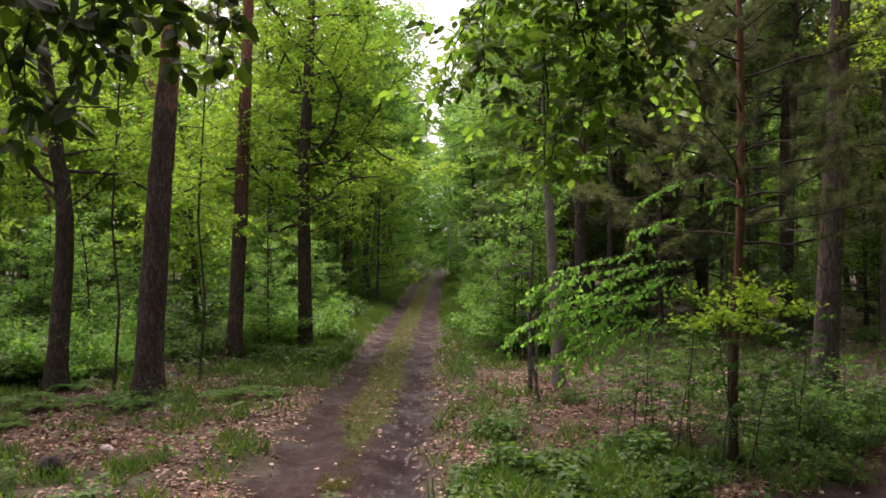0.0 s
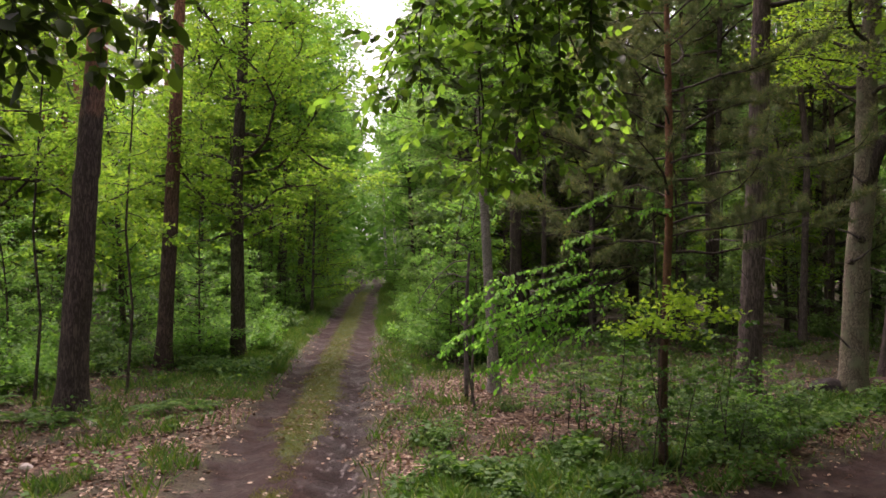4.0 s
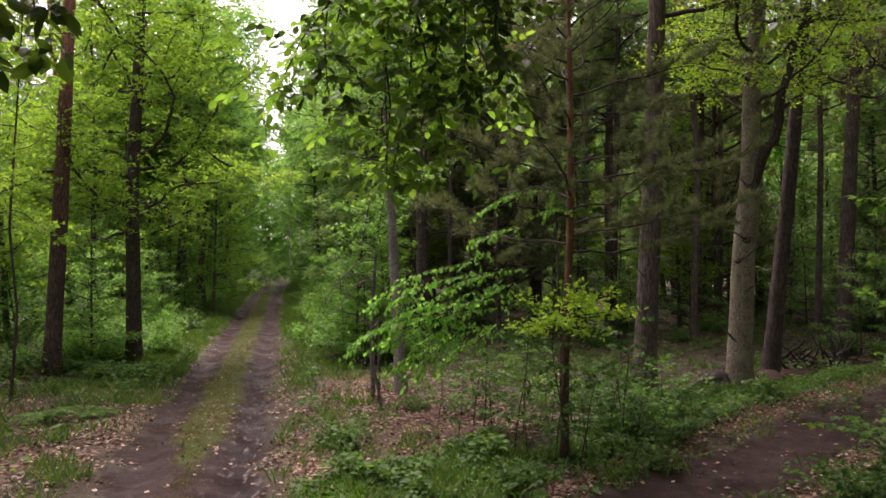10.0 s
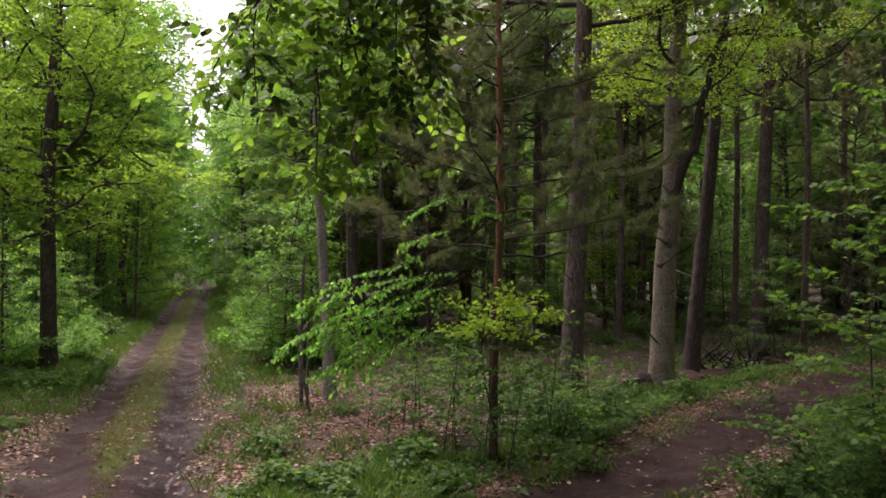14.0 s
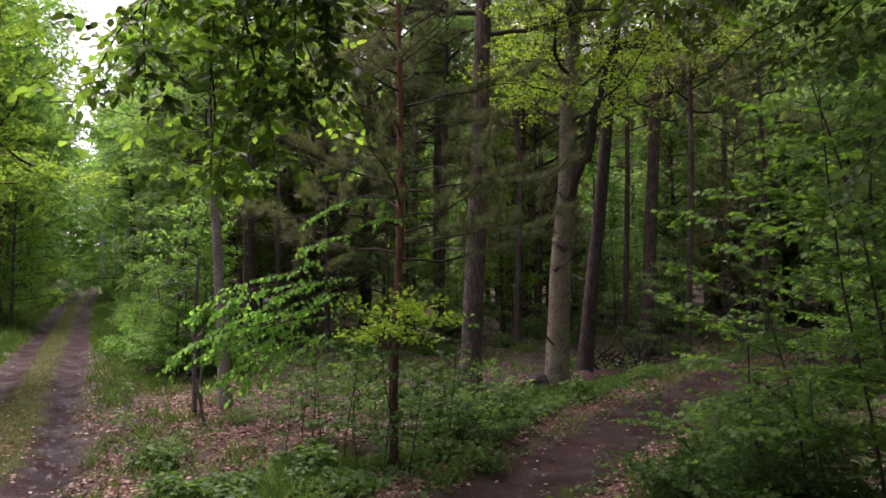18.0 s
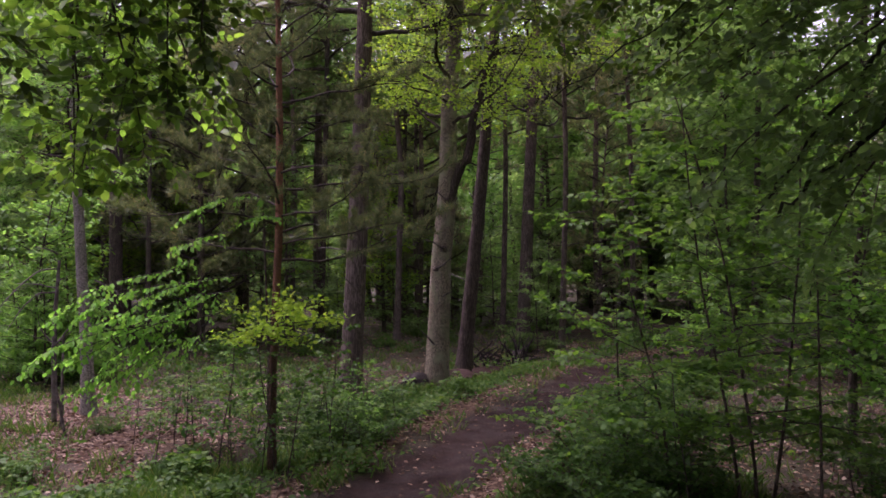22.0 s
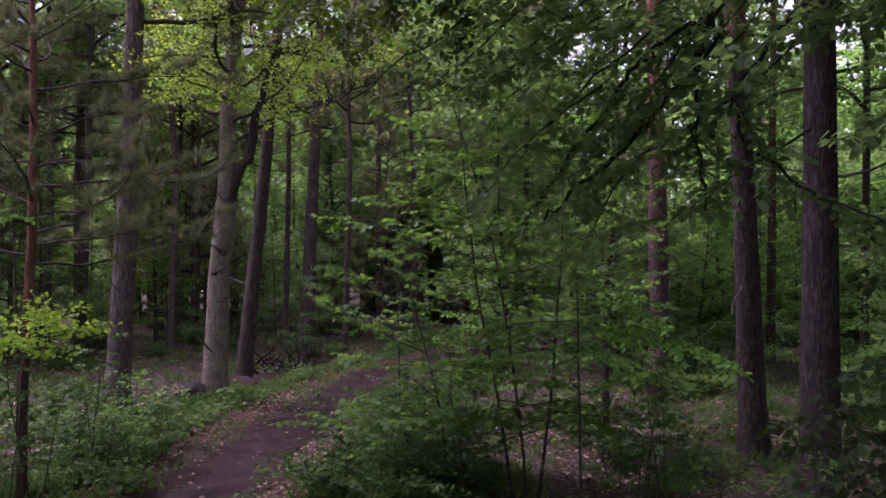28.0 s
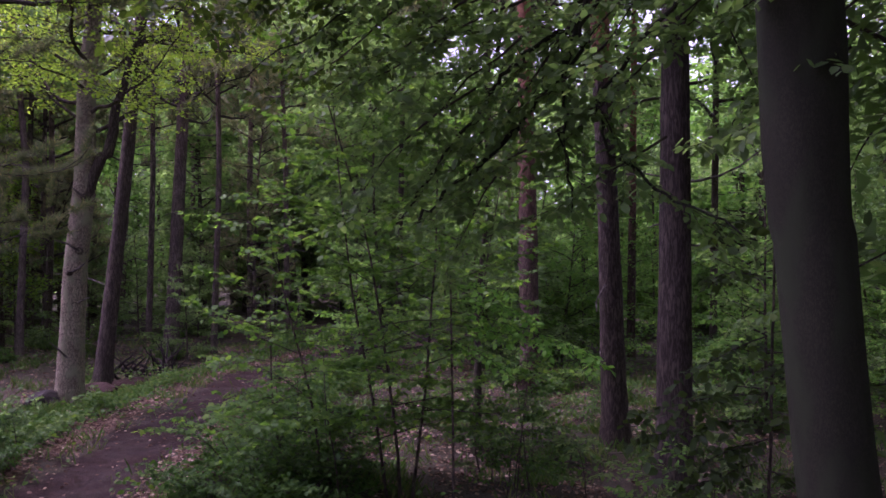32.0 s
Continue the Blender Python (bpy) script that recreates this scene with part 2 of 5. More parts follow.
OVATE = (np.array([(0, 0, 0), (0.28, 0.29, 0.06), (0.66, 0.27, 0.03), (1, 0, -0.08), (0.66, -0.27, 0.03), (0.28, -0.29, 0.06)]), np.array([(0, 3, 2, 1), (0, 5, 4, 3)]))
DIAMOND = (np.array([(0, 0, 0), (0.45, 0.30, 0.06), (1, 0, -0.06), (0.45, -0.30, 0.06)]), np.array([(0, 3, 2, 1)]))
LOBED = (np.array([(0, 0.0, 0), (0.12, 0.34, 0), (0.30, 0.24, 0.02), (0.50, 0.52, 0), (0.60, 0.22, 0.03), (1.0, 0, -0.06),
                   (0.60, -0.22, 0.03), (0.50, -0.52, 0), (0.30, -0.24, 0.02), (0.12, -0.34, 0)]), np.array([tuple(range(10))[::-1]]))
TRI = (np.array([(0, 0.0, 0.03), (0.62, 0.36, 0), (1.0, -0.2, -0.04)]), np.array([(0, 2, 1)]))
BLADE = (np.array([(0, -0.035, 0), (0, 0.035, 0), (0.55, 0.028, 0.0), (1, 0.0, -0.12)]), np.array([(0, 1, 2, 3)]))


def tuft_shape(rng, count, thin):
    v, f = [], []
    for k in range(count):
        d = unit(rng.normal(0, 1, 3) * np.array((0.5, 0.75, 0.75)) + np.array((0.75, 0, 0)))
        s = unit(np.cross(d, rng.normal(0, 1, 3))) * thin
        v += [tuple(-s), tuple(s), tuple(d * rng.uniform(0.7, 1.1))]
        f.append((3 * k, 3 * k + 1, 3 * k + 2))
    return np.array(v), np.array(f)


class Leaves:
    """Collects leaves: where each is fixed, where it points and which way it faces."""
    def __init__(self):
        self.p, self.d, self.u, self.s = [], [], [], []

    def add(self, p, d, u, s):
        self.p.append(p), self.d.append(d), self.u.append(u), self.s.append(s)

    def mesh(self, name, shape, material):
        p, d, u, s = (np.concatenate(q) for q in (self.p, self.d, self.u, self.s))
        tv, tf = shape
        d = d / (np.linalg.norm(d, axis=1)[:, None] + 1e-9)
        y = np.cross(u, d)
        y /= np.linalg.norm(y, axis=1)[:, None] + 1e-9
        z = np.cross(d, y)
        v = p[:, None] + s[:, None, None] * (tv[None, :, 0:1] * d[:, None] + tv[None, :, 1:2] * y[:, None] + tv[None, :, 2:3] * z[:, None])
        f = tf[None] + (np.arange(len(p)) * len(tv))[:, None, None]
        return mesh_of(name, v.reshape(-1, 3), f.reshape(-1, tf.shape[1]), material)

    def single(self, count, shape, material, parent, rng, name="leaf"):
        """Takes some of the leaves out and makes each an object of its own under parent, all on one mesh."""
        p, d, u, s = (np.concatenate(q) for q in (self.p, self.d, self.u, self.s))
        pick = rng.permutation(len(p))
        me = mesh_of(name, shape[0], shape[1], material)
        for i in pick[:count]:
            x = unit(d[i])
            y = unit(np.cross(u[i], x))
            z = np.cross(x, y)
            ob = part(name, me, parent)
            ob.matrix_basis = Matrix([[*(float(v) for v in (x[k] * s[i], y[k] * s[i], z[k] * s[i], p[i][k]))] for k in range(3)] + [[0, 0, 0, 1]])
        rest = pick[count:]
        self.p, self.d, self.u, self.s = [p[rest]], [d[rest]], [u[rest]], [s[rest]]


def wander(rng, p, d, length, n, bend, rise):
    """A path that sways and bends up or down."""
    d = unit(d)
    pts, step = [np.asarray(p, float)], length / n
    for k in range(n):
        d = unit(d + rng.normal(0, bend, 3) + np.array((0, 0, rise)))
        pts.append(pts[-1] + d * step)
    return np.array(pts)


def leaf_twig(rng, lv, path, g, start=0.15):
    """Leaves on both sides of a twig, and one at its tip."""
    length = np.linalg.norm(np.diff(path, axis=0), axis=1).sum()
    n = max(3, int(length / g["gap"]))
    q = np.linspace(start, 1, n) * (len(path) - 1)
    i = np.minimum(q.astype(int), len(path) - 2)
    p = path[i] + (path[i + 1] - path[i]) * (q - i)[:, None]
    along = path[i + 1] - path[i]
    along /= np.linalg.norm(along, axis=1)[:, None] + 1e-9
    side = np.cross(along, (0, 0, 1.0))
    side /= np.linalg.norm(side, axis=1)[:, None] + 1e-6
    sign = np.where(np.arange(n) % 2, 1.0, -1.0)
    sign[-1] = 0
    d = along * 0.55 + side * sign[:, None] + rng.normal(0, 0.28, (n, 3)) + np.array((0, 0, -g["hang"]))
    if g["puff"]:
        p = p + rng.normal(0, g["puff"], (n, 3)) * np.array((1, 1, 0.45))
        d = d + rng.normal(0, 0.6, (n, 3)) * np.array((1, 1, 0.4))
    u = np.array((0, 0, 1.0)) + rng.normal(0, g["tilt"], (n, 3))
    lv.add(p, d, u, g["size"] * rng.uniform(0.65, 1.2, n))


def spray(rng, wood, lv, p, d, length, r, g, main=None):
    """A branch with side branches and leafy twigs, more or less in one layer. main: takes the branch itself."""
    n = max(4, int(length / 0.25))
    path = wander(rng, p, d, length, n, g["bend"], g["rise"])
    (main or wood).tube(path, np.linspace(r, r * 0.2, n + 1), 5 if main is None else 8)
    k = max(3, int(length / g["twig_gap"]))
    for a in range(k):
        t = g["bare"] + (1 - g["bare"]) * (a + rng.uniform(0, 0.9)) / k
        q = t * n
        i = min(int(q), n - 1)
        at = path[i] + (path[i + 1] - path[i]) * (q - i)
        along = unit(path[i + 1] - path[i])
        side = unit(np.cross(along, (0, 0, 1.0))) * (1 if a % 2 else -1)
        dd = along * rng.uniform(0.4, 0.9) + side + rng.normal(0, g["scatter"], 3)
        tl = g["twig"] * length * (1.15 - 0.75 * t) * rng.uniform(0.6, 1.2)
        tp = wander(rng, at, dd, tl, 4, g["bend"], g["rise"] * 0.7)
        if g["coarse"]:
            wood.tube(tp[::g["coarse"]], np.linspace(r * 0.22, r * 0.06, len(tp[::g["coarse"]])), 3)
        leaf_twig(rng, lv, tp, g)
        for b in range(g["fork"]):
            w = rng.integers(1, 4)
            ahead = unit(tp[w + 1] - tp[w])
            sd = unit(np.cross(ahead, (0, 0, 1.0))) * (1 if b % 2 else -1)
            fp = wander(rng, tp[w], ahead * 0.8 + sd + rng.normal(0, g["scatter"], 3), tl * 0.5, 3, g["bend"], g["rise"] * 0.5)
            if g["fork_wood"]:
                wood.tube(fp, np.linspace(r * 0.1, r * 0.04, 4), 3)
            leaf_twig(rng, lv, fp, g)
    leaf_twig(rng, lv, path[-max(3, n // 3):], g)
    return path


def strand(rng, wood, lv, knots, r, g):
    """A leafy shoot along given points, with short side twigs."""
    knots = np.asarray(knots, float)
    n = 6 * (len(knots) - 1)
    q = np.linspace(0, len(knots) - 1, n + 1)
    path = np.stack([np.interp(q, np.arange(len(knots)), knots[:, i]) for i in range(3)], -1)
    for _ in range(3):
        path[1:-1] = (path[:-2] + 2 * path[1:-1] + path[2:]) / 4
    path[1:] += np.cumsum(rng.normal(0, 0.006, (n, 3)), axis=0)
    wood.tube(path, np.linspace(r, r * 0.25, n + 1), 5)
    leaf_twig(rng, lv, path, g, 0.1)
    length = np.linalg.norm(np.diff(path, axis=0), axis=1).sum()
    k = max(3, int(length / g["twig_gap"]))
    for a in range(k):
        i = min(int((0.1 + 0.9 * (a + rng.uniform(0, 0.9)) / k) * n), n - 1)
        along = unit(path[i + 1] - path[i])
        side = unit(np.cross(along, (0, 0, 1.0))) * (1 if a % 2 else -1)
        tp = wander(rng, path[i], along * 0.8 + side * 0.8 + rng.normal(0, g["scatter"], 3) - np.array((0, 0, 0.25)), g["shoot"] * rng.uniform(0.5, 1.2), 3, 0.1, -0.05)
        wood.tube(tp, np.linspace(r * 0.3, r * 0.1, 4), 3)
        leaf_twig(rng, lv, tp, g)
    return path


BEECHY = dict(bend=0.12, rise=-0.01, twig_gap=0.13, bare=0.15, twig=0.42, scatter=0.18, gap=0.028, size=0.075, tilt=0.35, hang=0.25, fork=2, puff=0.0, fork_wood=True, coarse=1)
OAKY = dict(bend=0.2, rise=0.03, twig_gap=0.16, bare=0.2, twig=0.38, scatter=0.35, gap=0.022, size=0.085, tilt=0.6, hang=0.1, fork=2, puff=0.05, fork_wood=False, coarse=2)
MAPLY = dict(bend=0.10, rise=-0.005, twig_gap=0.15, bare=0.15, twig=0.40, scatter=0.2, gap=0.045, size=0.12, tilt=0.3, hang=0.35, fork=2, puff=0.0, fork_wood=True, coarse=1)


def stem_path(d, knots):
    """Points (bearing, height, radius) of a stem that stands d metres away."""
    b, z, r = (np.array([k[i] for k in knots], float) for i in range(3))
    zz = np.unique(np.concatenate((z, np.arange(z[0], z[-1], 0.5))))
    bb, rr = np.interp(zz, z, b), np.interp(zz, z, r)
    if len(bb) > 6:
        pad = np.concatenate(([bb[0]] * 2, bb, [bb[-1]] * 2))
        bb = np.convolve(pad, [0.1, 0.2, 0.4, 0.2, 0.1], "valid")
    return np.array([pol(q, d, h) for q, h in zip(bb, zz)]), rr


def thing(name, at, label, category, group=""):
    ob = new(name)
    ob.location = [float(c) for c in at]
    return tagged(ob, label, category, group)


def trunk_mesh(rng, path, radii, material, sides=14, flare=0.35, lumps=0.025):
    w = Wood()
    h = path[:, 2] - path[0, 2]
    w.tube(path - path[0] * np.array((1, 1, 0)), radii * (1 + flare * np.exp(-h / 0.35)), sides, lumps, rng)
    return w.mesh("trunk", material)


# ---- ground ----
TRACK_X = -1.25
PATH_LINE = np.array([(-1.0, 4.2), (1.5, 5.8), (3.4, 7.4), (5.3, 8.7), (7.4, 10.1), (9.8, 11.7), (11.6, 12.9), (14.5, 14.4), (18.5, 15.4), (26.0, 16.0)])


def track_off(x, y):
    """Metres to the right of the middle of the track, which bends left far away."""
    far = np.clip(y - 70, 0, None)
    return x - TRACK_X + 0.00055 * far ** 2 - 0.5 * np.exp(-((y - 72) / 10) ** 2)


def path_off(x, y):
    """Metres from the middle line of the footpath."""
    best = np.full(np.shape(x), 1e9)
    for (x0, y0), (x1, y1) in zip(PATH_LINE[:-1], PATH_LINE[1:]):
        dx, dy = x1 - x0, y1 - y0
        t = np.clip(((x - x0) * dx + (y - y0) * dy) / (dx * dx + dy * dy), 0, 1)
        best = np.minimum(best, np.hypot(x - x0 - t * dx, y - y0 - t * dy))
    return best


def waves(x, y, seed, size):
    """Smooth random patches between about -1 and 1."""
    out = np.zeros(np.shape(x))
    for k in range(3):
        f, amp = 1.9 ** k / (size * 0.45), 0.55 ** k
        u, v = x * f + 17.3 * seed + 5.1 * k, y * f - 9.7 * seed + 3.3 * k
        i, j = np.floor(u), np.floor(v)
        p, q = u - i, v - j
        p, q = p * p * (3 - 2 * p), q * q * (3 - 2 * q)

        def at(a, b):
            h = np.sin(a * 127.1 + b * 311.7 + seed * 74.7) * 43758.5453
            return (h - np.floor(h)) * 2 - 1
        out = out + amp * ((at(i, j) * (1 - p) + at(i + 1, j) * p) * (1 - q) + (at(i, j + 1) * (1 - p) + at(i + 1, j + 1) * p) * q)
    return out / 1.5


def bell(v, width):
    return np.exp(-(v / width) ** 2)


def ground_z(x, y):
    t, p = track_off(x, y), path_off(x, y)
    ruts = bell(t + 0.72, 0.30) + bell(t - 0.72, 0.30)
    on = bell(t, 2.2)
    z = 0.16 * waves(x, y, 3, 9.0) * (1 - on) * np.clip(1 - bell(p, 1.6), 0, 1)
    z = z + 0.05 * waves(x, y, 5, 1.7) * (1 - 0.7 * on) - 0.10 * ruts + 0.012 * waves(x, y, 8, 0.5) * ruts
    z = z - 0.07 * bell(p, 0.9) + 0.06 * bell(np.abs(t) - 1.9, 0.5) + 0.027 * np.clip(y - 78, 0, 75)
    return z


def steps(fine0, fine1, fine, low, high):
    mid = list(np.arange(fine0, fine1, fine))
    up, d = [], fine
    v = fine1
    while v < high:
        up.append(v)
        d *= 1.13
        v += d
    dn, d, v = [], fine, fine0
    while v > low:
        d *= 1.13
        v -= d
        dn.append(v)
    return np.array(dn[::-1] + mid + up)


gx, gy = steps(-8, 16, 0.11, -1500, 1500), steps(5.5, 22, 0.11, -1500, 1500)
GX, GY = np.meshgrid(gx, gy)
GZ = ground_z(GX, GY) * np.clip(1 - (np.hypot(GX, GY) - 170) / 100, 0, 1)
idx = np.arange(GX.size).reshape(GX.shape)
quads = np.stack((idx[:-1, :-1], idx[:-1, 1:], idx[1:, 1:], idx[1:, :-1]), -1).reshape(-1, 4)


def soil_masks(x, y):
    """How far the ground is bare soil, grass-grown, and under dead leaves."""
    t, p = track_off(x, y), path_off(x, y)
    rough = 0.25 * waves(x, y, 11, 1.3) + 0.15 * waves(x, y, 12, 0.45)
    ruts = np.clip(bell(t + 0.72, 0.42) + bell(t - 0.72, 0.46), 0, 1)
    lane = np.clip((1.2 - np.abs(t) + 1.1 * rough) / 0.35, 0, 1)
    away = np.clip((y - 26) / 30, 0, 1)
    lane = lane * (1 - away) + away * np.clip(1.6 * (bell(t + 0.78, 0.28) + bell(t - 0.72, 0.32)) - 0.25 + 0.5 * rough, 0, 1)
    walkway = np.clip((0.95 - p + rough) / 0.5, 0, 1)
    near = np.clip((12.4 - y) / 1.5, 0, 1)
    strip = np.clip(bell(t + 0.05, 0.42) * 1.5 + 1.6 * rough - 0.3 - 0.8 * near, 0, 1)
    bare = np.clip(np.maximum(lane, walkway) * (1 - strip), 0, 1)
    bank = np.clip((x - 0.2) / 0.8, 0, 1) * np.clip((5.0 - x) / 2, 0, 1) * np.clip((y - 10.5) / 2.0, 0, 1) * np.clip((22 - y) / 5, 0, 1)
    left = np.clip((-1.9 - x) / 0.8, 0, 1) * np.clip((y - 9) / 2, 0, 1) * np.clip((19.5 - y) / 4, 0, 1)
    edge = bell(p - 1.2, 0.4) + 0.6 * bell(np.abs(t) - 1.6, 0.42) * (y < 24)
    wild = 0.22 * np.clip(np.maximum((x - 6.5) / 3, (y - 20) / 8), 0, 1)
    dead = np.maximum(np.maximum(bank * 0.95, left * 0.72), np.maximum(edge, wild))
    dead = np.clip((dead + 0.55 * waves(x, y, 15, 2.6) - 0.05) * (1 - bare), 0, 1)
    shoulder = np.clip((np.abs(t) - 1.0) / 0.25, 0, 1) * np.clip((5.0 - np.abs(t)) / 2, 0, 1)
    verge = 1.3 * shoulder * np.where(t > 0, np.clip((y - 23) / 4, 0, 1), np.clip((y - 17) / 3, 0, 1))
    verge = np.maximum(verge, 0.3 * bell(t - 1.9, 0.6))
    verge = np.maximum(verge, 0.9 * bell(y - 9.0, 1.2) * (x > -0.2) * np.clip((3.6 - x) / 1.2, 0.4, 1) * (x < 7))
    verge = np.maximum(verge, 0.8 * bell(p - 1.9, 0.8) * (y > 10) * (x < 12))
    verge = np.maximum(verge, 0.2 * np.clip((8.5 - x) / 2, 0, 1) * np.clip(1.3 - x / 4, 0.3, 1))
    dead = dead * (1 - 0.75 * np.clip(verge, 0, 1) * np.clip((y - 16) / 6, 0, 1))
    grown = np.clip(np.clip(verge + 0.6 * waves(x, y, 17, 3.1), 0.0, 1) * (1 - bare) * (1 - 0.75 * dead) + strip, 0, 1)
    return bare, grown, dead, strip, ruts


def ground_material():
    m, n, l, out = node_material("forest_floor")
    at = n.new("ShaderNodeAttribute")
    at.attribute_name = "soil"
    sep = n.new("ShaderNodeSeparateColor")
    l.new(at.outputs["Color"], sep.inputs[0])
    tex = n.new("ShaderNodeTexCoord")

    def noise_of(scale, detail=6):
        t = n.new("ShaderNodeTexNoise")
        t.inputs["Scale"].default_value, t.inputs["Detail"].default_value = scale, detail
        l.new(tex.outputs["Object"], t.inputs["Vector"])
        return t.outputs["Fac"]

    fine, mid, big = noise_of(38), noise_of(7), noise_of(1.3)
    soil = ramp(n, l, mid, [(0.3, (0.014, 0.0072, 0.0056)), (0.62, (0.032, 0.018, 0.0135)), (0.85, (0.058, 0.038, 0.03))])
    humus = ramp(n, l, fine, [(0.36, (0.014, 0.012, 0.008)), (0.52, (0.042, 0.036, 0.02)), (0.68, (0.075, 0.055, 0.036))])
    vor = n.new("ShaderNodeTexVoronoi")
    vor.inputs["Scale"].default_value = 16
    l.new(tex.outputs["Object"], vor.inputs["Vector"])
    chip = n.new("ShaderNodeSeparateColor")
    l.new(vor.outputs["Color"], chip.inputs[0])
    leaf = ramp(n, l, chip.outputs[0], [(0.0, (0.035, 0.018, 0.012)), (0.5, (0.075, 0.042, 0.026)), (0.85, (0.14, 0.09, 0.058)), (1.0, (0.24, 0.175, 0.12))])
    green = ramp(n, l, fine, [(0.36, (0.018, 0.03, 0.009)), (0.52, (0.045, 0.07, 0.016)), (0.68, (0.085, 0.105, 0.03))])

    def blend(fac, a, b):
        x = n.new("ShaderNodeMix")
        x.data_type = "RGBA"
        l.new(fac, x.inputs[0])
        l.new(a, x.inputs[6])
        l.new(b, x.inputs[7])
        return x.outputs[2]

    def broken(mask, by, gain=2.2):
        a = n.new("ShaderNodeMath")
        a.operation = "MULTIPLY_ADD"
        l.new(by, a.inputs[0])
        a.inputs[1].default_value = -1.4
        l.new(mask, a.inputs[2])
        b = n.new("ShaderNodeMath")
        b.operation, b.use_clamp = "MULTIPLY_ADD", True
        l.new(a.outputs[0], b.inputs[0])
        b.inputs[1].default_value, b.inputs[2].default_value = gain, 0.9
        return b.outputs[0]

    col = blend(broken(sep.outputs[1], mid), humus, green)
    col = blend(broken(sep.outputs[2], mid, 2.6), col, leaf)
    grit = ramp(n, l, fine, [(0.42, (0.55, 0.55, 0.55)), (0.6, (1.35, 1.3, 1.25))])
    gritty = n.new("ShaderNodeMix")
    gritty.data_type, gritty.blend_type = "RGBA", "MULTIPLY"
    gritty.inputs[0].default_value = 0.8
    l.new(soil, gritty.inputs[6])
    l.new(grit, gritty.inputs[7])
    streak = n.new("ShaderNodeMapping")
    streak.inputs["Scale"].default_value = (4.5, 1.4, 1)
    l.new(tex.outputs["Object"], streak.inputs["Vector"])
    mud = n.new("ShaderNodeTexNoise")
    mud.inputs["Scale"].default_value, mud.inputs["Detail"].default_value = 2.4, 5
    l.new(streak.outputs[0], mud.inputs["Vector"])
    # Pale streaks in the right rut, coloured in place of puddle glints
    pale = n.new("ShaderNodeMapRange")
    pale.inputs["From Min"].default_value, pale.inputs["From Max"].default_value = 0.56, 0.68
    l.new(mud.outputs["Fac"], pale.inputs["Value"])
    glints = n.new("ShaderNodeMath")
    glints.operation = "MULTIPLY"
    l.new(pale.outputs[0], glints.inputs[0])
    l.new(at.outputs["Alpha"], glints.inputs[1])
    glint_tone = n.new("ShaderNodeRGB")
    glint_tone.outputs[0].default_value = (0.105, 0.09, 0.084, 1)
    # Darker, cooler soil mainly along the right rut
    rut_tone = n.new("ShaderNodeMix")
    rut_tone.data_type, rut_tone.blend_type = "RGBA", "MULTIPLY"
    l.new(at.outputs["Alpha"], rut_tone.inputs[0])
    l.new(gritty.outputs[2], rut_tone.inputs[6])
    rut_tone.inputs[7].default_value = (0.55, 0.58, 0.64, 1)
    earth = blend(glints.outputs[0], rut_tone.outputs[2], glint_tone.outputs[0])
    col = blend(broken(sep.outputs[0], mid, 3.0), col, earth)
    bs = n.new("ShaderNodeBsdfPrincipled")
    wet = n.new("ShaderNodeMapRange")
    wet.inputs["From Min"].default_value, wet.inputs["From Max"].default_value = 0.35, 0.65
    wet.inputs["To Min"].default_value, wet.inputs["To Max"].default_value = 0.55, 0.95
    l.new(big, wet.inputs["Value"])
    l.new(wet.outputs[0], bs.inputs["Roughness"])
    bs.inputs["Specular IOR Level"].default_value = 0.14
    l.new(col, bs.inputs["Base Color"])
    bp = n.new("ShaderNodeBump")
    bp.inputs["Strength"].default_value, bp.inputs["Distance"].default_value = 0.7, 0.04
    add = n.new("ShaderNodeMath")
    l.new(mid, add.inputs[0])
    l.new(fine, add.inputs[1])
    l.new(add.outputs[0], bp.inputs["Height"])
    l.new(bp.outputs[0], bs.inputs["Normal"])
    l.new(bs.outputs[0], out.inputs["Surface"])
    return m


gm = mesh_of("ground", np.stack((GX, GY, GZ), -1).reshape(-1, 3), quads, ground_material(), True)
bare, grown, dead, strip, ruts = soil_masks(GX.ravel(), GY.ravel())
tint = gm.attributes.new("soil", "FLOAT_COLOR", "POINT")
tint.data.foreach_set("color", np.stack((bare, grown, dead, ruts * np.clip(track_off(GX.ravel(), GY.ravel()) / 0.4, 0.15, 1) * np.clip((24 - GY.ravel()) / 9, 0, 1)), -1).astype(np.float32).ravel())
tagged(new("ground", gm), "forest floor with a rutted earth track and a footpath", "ground", kind="structure")


def stand(x, y):
    return float(ground_z(np.array([x]), np.array([y]))[0])


# ---- trees that repeat ----
TUFT_FAR = tuft_shape(np.random.default_rng(2), 7, 0.075)
TUFT_NEAR = tuft_shape(np.random.default_rng(4), 14, 0.03)


